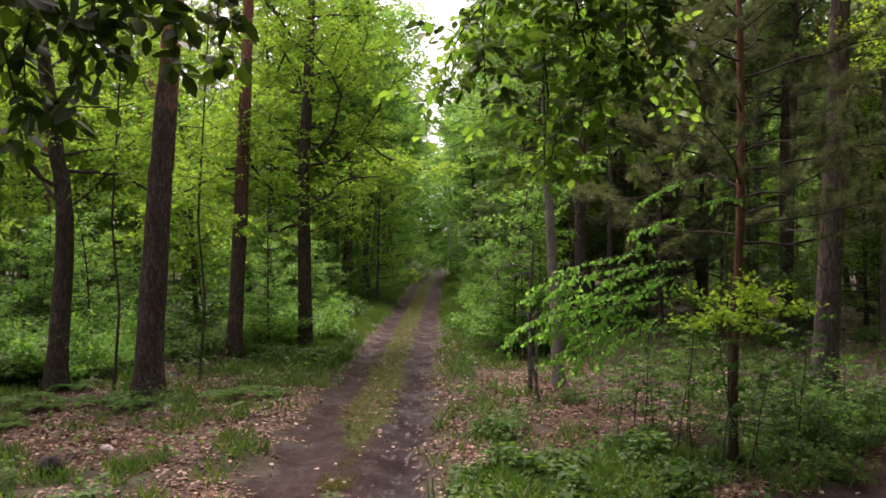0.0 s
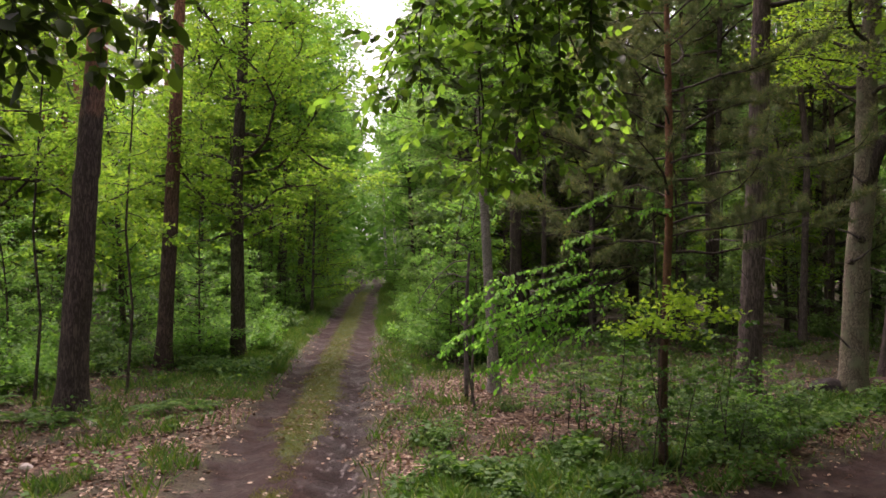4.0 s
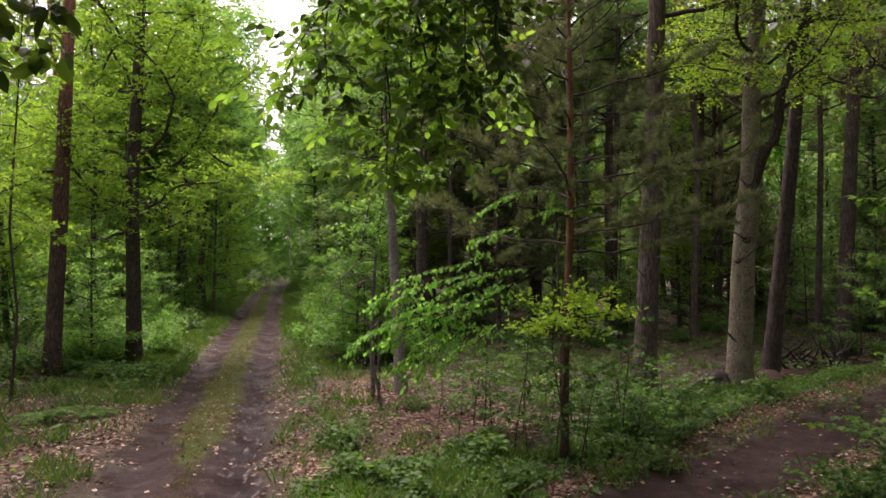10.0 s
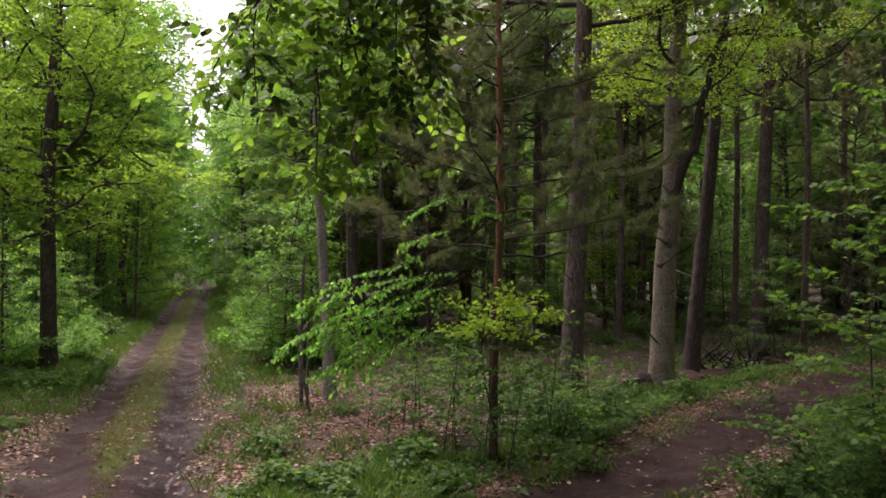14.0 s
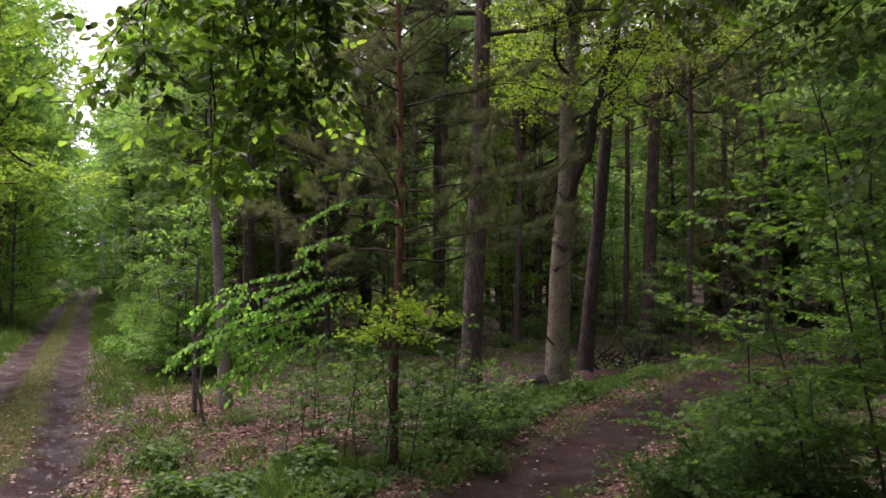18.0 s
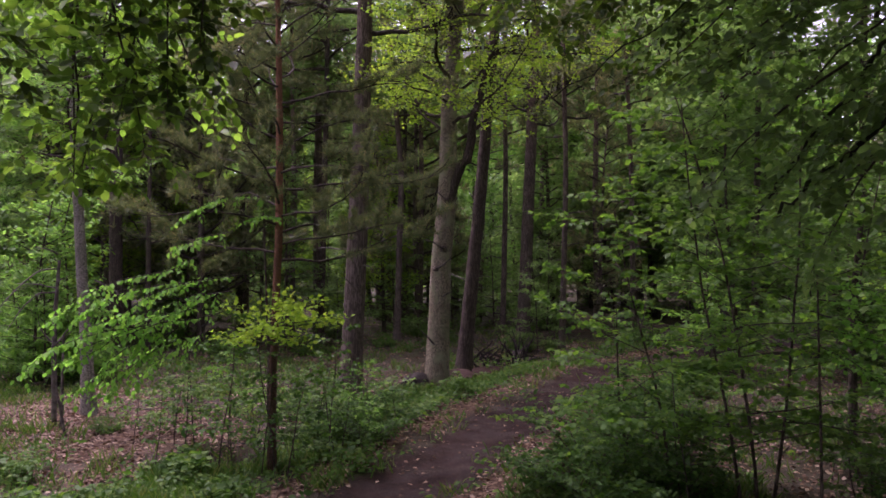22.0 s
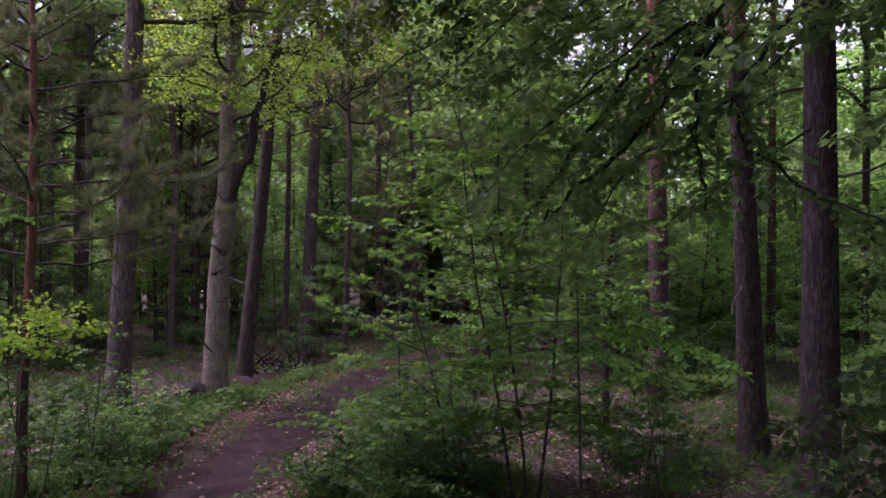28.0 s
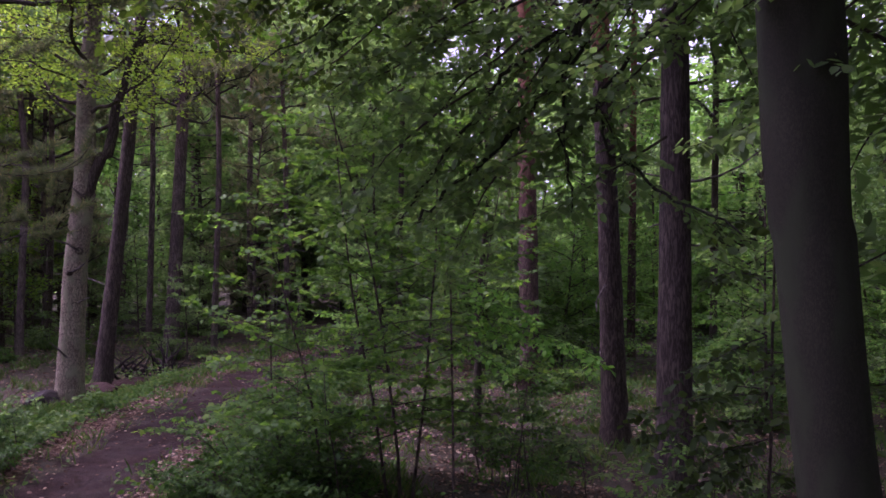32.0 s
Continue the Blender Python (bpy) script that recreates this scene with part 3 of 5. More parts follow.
def needle_limb(rng, wood, lv, p, d, length, r, size, gap, rise, sub=0.38, fill=0.3):
    n = max(4, int(length / 0.3))
    path = wander(rng, p, d, length, n, 0.16, rise)
    wood.tube(path, np.linspace(r, r * 0.2, n + 1), 5)
    k = max(3, int(length / gap))
    for a in range(k):
        q = (0.25 + 0.75 * (a + rng.uniform(0, 0.9)) / k) * n
        i = min(int(q), n - 1)
        at = path[i] + (path[i + 1] - path[i]) * (q - i)
        dd = unit(path[i + 1] - path[i]) * 0.8 + rng.normal(0, 0.7, 3) * np.array((1, 1, 0.5)) + np.array((0, 0, 0.15))
        tp = wander(rng, at, dd, length * sub * rng.uniform(0.5, 1.1), 4, 0.15, 0.05)
        wood.tube(tp, np.linspace(r * 0.3, r * 0.12, 5), 3)
        c = max(4, int(np.linalg.norm(tp[-1] - tp[0]) / (size * fill)))
        t = rng.uniform(0.25, 1.0, c)
        pts = tp[0] + (tp[-1] - tp[0]) * t[:, None] + rng.normal(0, size * 0.12, (c, 3))
        lv.add(pts, unit(tp[-1] - tp[0]) + rng.normal(0, 0.45, (c, 3)) + np.array((0, 0, 0.2)), rng.normal(0, 1, (c, 3)), size * rng.uniform(0.7, 1.2, c))
    return path


def pine_tree(seed, at, path, radii, bark, label, crown_from, limbs, reach, size=0.32, group="", shape=None, stubs=4, sides=12, name="pine_tree", limb_r=(0.02, 0.012), fill=0.3, needles=None):
    rng = np.random.default_rng(seed)
    ob = thing(name, (at[0], at[1], stand(at[0], at[1]) - 0.05), label, "tree", group)
    local = path - np.array((path[0][0], path[0][1], 0))
    bole = part("trunk", trunk_mesh(rng, local, radii, bark, sides), ob)
    top = local[-1][2]
    wood, lv = Wood(), Leaves()
    for k in range(limbs):
        z = crown_from + (top - crown_from) * (k + rng.uniform(0, 0.8)) / limbs
        p = np.array([np.interp(z, local[:, 2], local[:, i]) for i in range(3)])
        a = k * 2.4 + rng.uniform(-0.5, 0.5)
        q = (z - crown_from) / max(top - crown_from, 0.1)
        L = reach * (1.0 - 0.6 * q ** 2) * rng.uniform(0.65, 1.1)
        needle_limb(rng, wood, lv, p, (math.cos(a), math.sin(a), 0.15 + 0.5 * q), L, limb_r[0] + limb_r[1] * L, size, 0.28, 0.03, fill=fill)
    part("branchwork", wood.mesh("branchwork", BARK_TWIG), ob, kind="stuff")
    part("crown", lv.mesh("crown", shape or TUFT_FAR, needles or NEEDLES), ob, kind="stuff")
    if stubs:
        for k in range(stubs):
            z = rng.uniform(0.25, 0.95) * crown_from
            p = np.array([np.interp(z, local[:, 2], local[:, i]) for i in range(3)])
            a = rng.uniform(0, 6.28)
            dead = Wood()
            dead.tube(wander(rng, p, (math.cos(a), math.sin(a), 0.1), rng.uniform(0.3, 1.6), 5, 0.2, -0.02), np.linspace(0.022, 0.006, 6), 4)
            part("dead_branch", dead.mesh("dead_branch", DEAD_WOOD), bole)
    return ob


def leafy_tree(seed, at, path, radii, bark, leaf, label, g, z0, z1, sprays, reach, up=0.25, shape=DIAMOND, name="beech_sapling", category="tree", group="", sides=8, flare=0.35, split=False, taper=0.6, thick=1.0):
    rng = np.random.default_rng(seed)
    ob = thing(name, (at[0], at[1], stand(at[0], at[1]) - 0.04), label, category, group)
    local = path - np.array((path[0][0], path[0][1], 0))
    part("trunk", trunk_mesh(rng, local, radii, bark, sides, flare), ob)
    wood, lv = Wood(), Leaves()
    for k in range(sprays):
        q = (k + rng.uniform(0, 0.9)) / sprays
        z = z0 + (z1 - z0) * q
        p = np.array([np.interp(z, local[:, 2], local[:, i]) for i in range(3)])
        a = k * 2.4 + rng.uniform(-0.6, 0.6)
        L = reach * (1.05 - taper * q) * rng.uniform(0.6, 1.15)
        main = Wood() if split else None
        spray(rng, wood, lv, p, (math.cos(a), math.sin(a), up + 0.3 * q), L, thick * (0.006 + 0.010 * L), g, main)
        if split:
            part("limb", main.mesh("limb", BARK_OAK), ob)
    part("branchwork", wood.mesh("branchwork", BARK_TWIG), ob, kind="stuff")
    part("crown", lv.mesh("crown", shape, leaf), ob, kind="stuff")
    return ob


def upright(height, r, lean=0.03, seed=0, n=12):
    g = np.random.default_rng(seed)
    path = wander(g, (0, 0, 0), (g.normal(0, lean), g.normal(0, lean), 1), height, n, 0.025, 0.03)
    return path, np.linspace(r, r * 0.35, n + 1)


def bush(seed, at, leaf, label, reach, sprays, g, shape=DIAMOND, name="shrub", group=""):
    rng = np.random.default_rng(seed)
    ob = thing(name, (at[0], at[1], stand(at[0], at[1]) - 0.03), label, "shrub", group)
    wood, lv = Wood(), Leaves()
    for k in range(sprays):
        a = k * 2.4 + rng.uniform(-0.5, 0.5)
        spray(rng, wood, lv, (rng.normal(0, 0.08), rng.normal(0, 0.08), 0), (math.cos(a), math.sin(a), rng.uniform(0.25, 1.6)), reach * rng.uniform(0.5, 1.1), 0.012, g)
    part("stemwork", wood.mesh("stemwork", BARK_TWIG), ob, kind="stuff")
    part("foliage", lv.mesh("foliage", shape, leaf), ob, kind="stuff")
    return ob


def far_spot(bearing, d):
    x, y, _ = pol(bearing, d)
    return x, y


def clear(x, y, margin=2.2):
    t = float(track_off(np.array([x]), np.array([y]))[0])
    p = float(path_off(np.array([x]), np.array([y]))[0])
    return abs(t) > margin + 0.4 and p > margin - 0.6


def scatter_copies(seed, sources, count, b0, b1, d0, d1, margin, s0=0.8, s1=1.25, glades=()):
    """Copies of some trees over a sector, kept off the track and the footpath."""
    rng = np.random.default_rng(seed)
    made = 0
    while made < count:
        b, d = rng.uniform(b0, b1), math.sqrt(rng.uniform(d0 * d0, d1 * d1))
        x, y = far_spot(b, d)
        if not clear(x, y, margin) or any(b0 < b < b1 and d0 < d < d1 for b0, b1, d0, d1 in glades):
            continue
        src = sources[int(rng.integers(len(sources)))]
        s = rng.uniform(s0, s1)
        m = pose(x, y, stand(x, y) - 0.05, rng.normal(0, 1.5), rng.normal(0, 1.5), rng.uniform(0, 360)) @ Matrix.Scale(s, 4)
        copy_thing(src, m)
        made += 1


FAR_OAK = dict(OAKY, twig_gap=0.22, gap=0.036, size=0.17, puff=0.14, coarse=0)
FAR_BEECH = dict(BEECHY, twig_gap=0.17, gap=0.034, size=0.12, puff=0.08, fork_wood=False, coarse=0)
p22, r22 = upright(22, 0.19, 0.02, 1)
p20, r20 = upright(20, 0.15, 0.03, 2)
RED = "tall Scots pine with a straight reddish stem and high crown"
GREY = "tall pine with dark grey bark in the shade"
GLADES = ((25, 42, 21, 35), (69, 88, 16, 30))
pines = [pine_tree(31, far_spot(-22, 44), p22, r22, BARK_PINE_RED, RED, 11.5, 22, 2.8, 0.42, "pines of the wood"),
         pine_tree(32, far_spot(-8, 52), p20, r20, BARK_PINE_RED, RED, 10.0, 20, 2.5, 0.42, "pines of the wood")]
p24, r24 = upright(21, 0.2, 0.02, 3)
dark_pines = [pine_tree(33, far_spot(22, 36), p24, r24, BARK_PINE_GREY, GREY, 9.0, 28, 3.0, 0.42, "pines of the wood", stubs=6),
              pine_tree(34, far_spot(48, 40), p22, r22, BARK_PINE_GREY, GREY, 10.0, 26, 3.0, 0.42, "pines of the wood", stubs=6)]
py, ry = upright(9, 0.08, 0.02, 4)
young_pines = [pine_tree(35, far_spot(15, 30), py, ry, BARK_PINE_GREY, "young pine with dull grey-green needles", 1.2, 40, 2.2, 0.30, "young pines", stubs=3, name="young_pine")]
OAK_LABEL = "young oak with fresh yellow-green leaves"
o1, q1 = upright(10.5, 0.10, 0.05, 5)
o2, q2 = upright(8.0, 0.08, 0.06, 6)
oaks = [leafy_tree(41, far_spot(-18, 27), o1, q1, BARK_OAK, LEAF_OAK, OAK_LABEL, FAR_OAK, 1.8, 10.3, 40, 2.5, shape=TRI, taper=0.4, name="oak_tree", group="young oaks"),
        leafy_tree(42, far_spot(-5, 38), o2, q2, BARK_OAK, LEAF_OAK, OAK_LABEL, FAR_OAK, 1.2, 7.8, 34, 2.2, shape=TRI, taper=0.4, name="oak_tree", group="young oaks")]
s1, t1 = upright(4.2, 0.035, 0.06, 7)
s2, t2 = upright(3.0, 0.025, 0.08, 8)
BRIGHT = "beech sapling with layers of bright green leaves"
saplings = [leafy_tree(43, far_spot(-25, 23), s1, t1, BARK_OAK, LEAF_BEECH, BRIGHT, FAR_BEECH, 0.3, 4.1, 24, 1.6, group="beech saplings"),
            leafy_tree(44, far_spot(-12, 25), s2, t2, BARK_OAK, LEAF_BEECH, BRIGHT, FAR_BEECH, 0.2, 2.9, 20, 1.4, group="beech saplings")]
tall, tr = upright(14, 0.12, 0.04, 9)
beeches = [leafy_tree(45, far_spot(5, 60), tall, tr, BARK_OAK, LEAF_BEECH, "slender beech with bright leaves down to the ground", dict(FAR_BEECH, size=0.28, gap=0.08, twig_gap=0.3, puff=0.2), 0.8, 13.8, 52, 3.2, shape=TRI, name="beech_tree", group="slender beeches")]
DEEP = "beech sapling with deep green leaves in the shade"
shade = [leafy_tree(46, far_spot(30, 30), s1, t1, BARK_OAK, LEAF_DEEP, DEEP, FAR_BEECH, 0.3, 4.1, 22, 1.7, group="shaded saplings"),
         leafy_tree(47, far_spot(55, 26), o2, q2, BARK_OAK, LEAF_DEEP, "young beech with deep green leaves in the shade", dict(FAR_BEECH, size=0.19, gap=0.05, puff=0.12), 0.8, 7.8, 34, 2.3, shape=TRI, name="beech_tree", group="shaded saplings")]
th, tq = upright(14, 0.11, 0.05, 10)
arch = leafy_tree(52, far_spot(-5.6, 43), tall, tr, BARK_OAK, LEAF_BEECH, "tall beech leaning its leafy crown over the track", dict(FAR_BEECH, size=0.25, gap=0.07, twig_gap=0.28, puff=0.2), 6.5, 13.8, 40, 3.4, shape=TRI, taper=0.3, name="beech_tree", group="slender beeches")
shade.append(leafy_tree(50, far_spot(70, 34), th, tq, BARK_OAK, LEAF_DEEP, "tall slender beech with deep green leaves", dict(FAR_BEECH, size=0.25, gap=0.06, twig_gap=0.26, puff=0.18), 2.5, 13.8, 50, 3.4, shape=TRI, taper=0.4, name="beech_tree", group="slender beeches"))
bushes = [bush(48, far_spot(3.5, 24), LEAF_SHRUB, "low bright green shrub beside the track", 1.4, 16, FAR_BEECH, group="shrubs by the track"),
          bush(49, far_spot(-7, 30), LEAF_HERB, "low green shrub among the trees", 1.1, 14, FAR_BEECH, group="shrubs by the track")]

scatter_copies(61, pines, 46, -48, -4, 26, 95, 5.0)
scatter_copies(62, oaks, 28, -48, -5, 21, 70, 4.0, 0.8, 1.5)
scatter_copies(63, saplings, 64, -48, -4, 18.5, 46, 3.6, 0.7, 1.3)
scatter_copies(64, beeches, 44, -48, 104, 50, 100, 5.5, 0.9, 1.5)
scatter_copies(65, dark_pines, 26, 4, 104, 26, 85, 4.0, glades=GLADES)
scatter_copies(66, young_pines, 7, 6, 60, 22, 50, 4.0, glades=GLADES)
scatter_copies(90, shade[:2], 10, 6, 46, 20, 50, 3.4, 0.7, 1.2, glades=GLADES)
scatter_copies(67, shade[:2], 34, 46, 104, 20, 50, 3.4, 0.7, 1.3, glades=GLADES)
scatter_copies(73, shade[2:], 20, 5, 104, 23, 60, 4.0, 0.9, 1.4, glades=GLADES)
scatter_copies(79, shade[2:] + beeches, 24, 9, 60, 46, 95, 5, 1.1, 1.6)
scatter_copies(97, dark_pines, 8, 7, 62, 38, 70, 4.0, 0.8, 1.1, glades=GLADES)
scatter_copies(98, young_pines, 8, 9, 34, 27, 50, 4.0, 1.2, 2.0)
scatter_copies(99, oaks, 7, -40, -12, 30, 52, 4.5, 1.5, 1.9)
scatter_copies(80, shade[2:], 7, 26, 62, 30, 60, 5, 1.1, 1.5, glades=GLADES)
scatter_copies(89, beeches + saplings, 24, 54, 92, 24, 48, 4.0, 1.1, 1.5, glades=GLADES)
scatter_copies(91, [arch], 5, -46, -7, 34, 60, 4.5, 0.85, 1.2)
scatter_copies(96, beeches, 10, -48, -13, 48, 75, 5.0, 1.3, 1.6)
scatter_copies(92, [arch], 6, 34, 54, 46, 70, 4.5, 1.0, 1.4)
scatter_copies(68, oaks, 16, 2, 30, 28, 60, 4.5)
# Unseen trees behind the eye, added to close the wood and shade the foreground
scatter_copies(69, dark_pines + pines, 30, 105, 315, 9, 40, 4.5)
scatter_copies(70, shade[:2] + saplings, 24, 105, 315, 8, 30, 4.0)
scatter_copies(75, shade[2:], 34, 103, 260, 8.5, 22, 3.0, 1.0, 1.4, glades=GLADES)
scatter_copies(76, [bushes[1], bushes[1], bushes[0]], 40, -33, -5, 17.5, 27, 3.2, 0.7, 1.2)
scatter_copies(77, bushes[1:], 12, 5, 60, 19, 32, 3.0, 0.6, 1.1)
scatter_copies(86, saplings, 46, 52, 104, 18, 46, 3.0, 0.8, 1.6)
scatter_copies(94, saplings + bushes[1:], 22, 64, 94, 14, 32, 2.6, 0.6, 1.3)
scatter_copies(95, bushes[1:], 16, 23, 46, 18.5, 36, 2.6, 0.35, 0.75)
scatter_copies(93, shade[:1], 9, 24, 42, 24, 38, 4.0, 0.6, 1.1)
scatter_copies(87, shade[:1], 20, 14, 52, 28, 55, 3.5, 0.8, 1.5)
scatter_copies(78, shade[:1], 12, 62, 96, 14, 30, 3.0, 0.7, 1.2, glades=GLADES)
rng = np.random.default_rng(74)
for k in range(7):
    y = 46 + 11 * k
    x = TRACK_X - 0.00055 * max(y - 70, 0) ** 2 + (-1 if k % 2 else 1) * rng.uniform(4.8, 6.5)
    copy_thing(arch, pose(x, y, stand(x, y) - 0.05, 0, 0, rng.uniform(0, 360)) @ Matrix.Scale(rng.uniform(0.85, 1.35), 4))
rng = np.random.default_rng(71)
for k in range(60):
    y = 20 + 90 * rng.uniform(0, 1) ** 1.4
    side = -1 if k % 2 else 1
    x = TRACK_X - 0.00055 * max(y - 70, 0) ** 2 + side * (2.6 + rng.uniform(0, 2.0))
    src = (bushes + saplings)[int(rng.integers(3))]
    copy_thing(src, pose(x, y, stand(x, y) - 0.03, 0, 0, rng.uniform(0, 360)) @ Matrix.Scale(rng.uniform(0.7, 1.2), 4))
for k in range(18):
    x, y = -11 + 0.8 * k, 112 + 7 * (k % 4)
    copy_thing((saplings[0], bushes[0], bushes[0])[k % 3], pose(x, y, stand(x, y) - 0.05, 0, 0, 77 * k) @ Matrix.Scale(0.8 + 0.25 * (k % 3), 4))
for k in range(12):
    x, y = -9 + 1.5 * k, 150 + 7 * (k % 3)
    copy_thing((beeches + saplings)[k % 2], pose(x, y, stand(x, y) - 0.05, 0, 0, 40 * k) @ Matrix.Scale(0.7 + 0.1 * (k % 3), 4))

for x, y, s in [(4.6, 36, 1.15), (-8.5, 52, 1.1), (-6.3, 78, 1.4), (-6.6, 96, 1.5), (4.6, 66, 1.2), (-6.6, 60, 1.2), (-5.6, 53, 1.7), (-5.6, 42, 1.3), (-8.2, 47, 1.5), (-6.2, 66, 1.7), (4.4, 52, 1.4), (4.8, 84, 1.4)]:
    copy_thing(arch, pose(x, y, stand(x, y) - 0.05, 0, 0, 31 * y) @ Matrix.Scale(s, 4))

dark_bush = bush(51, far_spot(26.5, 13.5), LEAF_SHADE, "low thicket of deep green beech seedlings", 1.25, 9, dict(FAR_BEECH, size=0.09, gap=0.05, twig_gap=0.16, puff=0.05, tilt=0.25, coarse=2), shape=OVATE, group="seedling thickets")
rng = np.random.default_rng(81)
for k in range(36):
    if k < 13:
        b, d, s = rng.uniform(23, 33), rng.uniform(10.5, 14.5), rng.uniform(0.35, 0.6)
    elif k >= 32:
        b, d, s = rng.uniform(23.5, 30.5), rng.uniform(11.0, 12.6), rng.uniform(0.5, 0.75)
    elif k < 23:
        b, d, s = rng.uniform(58, 90), rng.uniform(10, 16), rng.uniform(0.5, 0.9)
    else:
        b, d, s = rng.uniform(43, 60), rng.uniform(8.8, 12), rng.uniform(0.6, 1.0)
    x, y = far_spot(b, d)
    if clear(x, y, 1.9):
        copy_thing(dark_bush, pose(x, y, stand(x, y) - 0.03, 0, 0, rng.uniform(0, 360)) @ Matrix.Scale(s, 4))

rng = np.random.default_rng(84)
for k in range(40):
    y = 22 + 58 * (k / 40) ** 1.2
    x = TRACK_X + ((2.6 + rng.uniform(0, 1.6)) if k % 3 else -(2.9 + rng.uniform(0, 2.0)))
    copy_thing((bushes[0], saplings[1])[k % 2], pose(x, y, stand(x, y) - 0.03, 0, 0, rng.uniform(0, 360)) @ Matrix.Scale(rng.uniform(0.65, 1.0), 4))
scatter_copies(100, [dark_bush], 14, 62, 92, 13, 26, 2.6, 0.8, 1.4)
scatter_copies(82, [dark_bush], 20, 44, 104, 22, 60, 3.5, 1.3, 2.4)
scatter_copies(83, [dark_bush], 26, -40, -5, 24, 60, 3.5, 1.2, 2.0)

for x, y, s in [(-5.4, 72, 1.75), (3.4, 76, 1.6), (-6.4, 86, 1.8), (-7.4, 62, 1.5), (3.0, 62, 1.5)]:
    copy_thing(beeches[0], pose(x, y, stand(x, y) - 0.05, 0, 0, 53 * y) @ Matrix.Scale(s, 4))

# distant woods that close the view all round
g = np.random.default_rng(72)
far = Leaves()
n = 150000
b, d = np.where(g.uniform(0, 1, n) < 0.75, g.uniform(-50, 108, n), g.uniform(-180, 180, n)), g.uniform(112, 160, n)
keep = np.abs(track_off(d * np.sin(np.radians(b)), d * np.cos(np.radians(b)))) > 1.6
keep = keep | (d > 130)
b, d, n = b[keep], d[keep], int(keep.sum())
hgt = np.where((b > 6) & (b < 104), 34, 24) * g.uniform(0, 1, n) ** 1.25
keep = ~((b > -1.5) & (b < 0.2) & (hgt > 19))
b, d, hgt, n = b[keep], d[keep], hgt[keep], int(keep.sum())
rise = 0.027 * np.clip(d * np.cos(np.radians(b)) - 78, 0, 75)
far.add(np.stack((d * np.sin(np.radians(b)), d * np.cos(np.radians(b)), hgt + rise), -1), g.normal(0, 1, (n, 3)) * np.array((1, 1, 0.4)), np.array((0, 0, 1.0)) + g.normal(0, 0.6, (n, 3)), g.uniform(0.9, 2.2, n))
tagged(new("far_woods", far.mesh("far_woods", DIAMOND, LEAF_BEECH)), "distant green woods behind the trees", "woods", kind="stuff")


# ---- the trees near the crossing, one by one ----
def stem(d, knots, top=None):
    path, r = stem_path(d, knots)
    if top:
        dirn = unit(path[-1] - path[-4])
        n = max(2, int((top - path[-1][2]) / 0.7))
        more = path[-1] + dirn * np.linspace(0, (top - path[-1][2]) / dirn[2], n)[1:, None]
        path, r = np.concatenate((path, more)), np.concatenate((r, np.linspace(r[-1], r[-1] * 0.4, n)[1:]))
    return path, r


P, R = stem(15.8, [(-21.4, 0, 0.265), (-20.43, 4.4, 0.23), (-19.65, 7.1, 0.19)], 19)
pine_tree(101, P[0], P, R, BARK_PINE, "large Scots pine, dark plated bark turning orange above", 11.5, 18, 3.0, name="pine_tree", group="pines by the track")
P, R = stem(20.3, [(-15.5, 0, 0.20), (-15.0, 3.4, 0.185), (-14.5, 7.8, 0.15)], 20)
pine_tree(102, P[0], P, R, BARK_PINE_RED, "straight Scots pine with reddish brown bark", 12, 16, 2.6, group="pines by the track")
# Crowns of pines 103 to 109 are widened above the view for shade
P, R = stem(17.1, [(26.7, 0, 0.245), (27.35, 4.2, 0.22), (27.74, 7.9, 0.18)], 20)
pine_tree(103, P[0], P, R, BARK_PINE_GREY, "stout pine with grey-brown furrowed bark in shade", 8.0, 32, 4.4, group="pines by the path", stubs=8)
P, R = stem(20.9, [(35.2, 0, 0.21), (36.2, 3.7, 0.175), (37.0, 6.7, 0.155)], 19)
pine_tree(104, P[0], P, R, BARK_PINE_SHADED, "leaning pine with bark coloured darker as in shade", 8.5, 28, 4.2, group="pines by the path", stubs=8)
P, R = stem(28.8, [(39.7, 0, 0.25), (40.5, 8.8, 0.2)], 20)
pine_tree(105, P[0], P, R, BARK_PINE_GREY, "dark straight pine in the shade", 8, 34, 4, group="pines by the path")
P, R = stem(17.6, [(66.0, 0, 0.24), (65.9, 3, 0.22), (65.7, 8.2, 0.16)], 19)
pine_tree(106, P[0], P, R, BARK_PINE_RED, "pine with purplish red-brown flaking bark", 9, 36, 4.2, group="pines by the path")
P, R = stem(12.2, [(72.2, 0, 0.205), (71.75, 3.9, 0.165), (71.3, 6.6, 0.145)], 18)
pine_tree(107, P[0], P, R, BARK_PINE, "pine with dark foot and bright orange upper bark", 8.5, 40, 4.4, group="pines by the path")
P, R = stem(10.4, [(76.3, 0, 0.24), (76.5, 3, 0.21), (76.65, 5.4, 0.185)], 18)
pine_tree(108, P[0], P, R, BARK_PINE_SHADED, "stout grey pine with furrowed bark", 7.5, 40, 4.4, group="pines by the path")
P, R = stem(24, [(73.3, 0, 0.13), (73.6, 6, 0.11)], 17)
pine_tree(109, P[0], P, R, BARK_PINE_RED, "thin red-stemmed pine in the shade", 9, 24, 3.2, group="pines by the path")
P, R = stem(10.8, [(20.97, 0, 0.056), (21.08, 1.7, 0.054), (21.45, 3.15, 0.056), (21.52, 4.9, 0.05), (21.37, 6.0, 0.042)], 8.5)
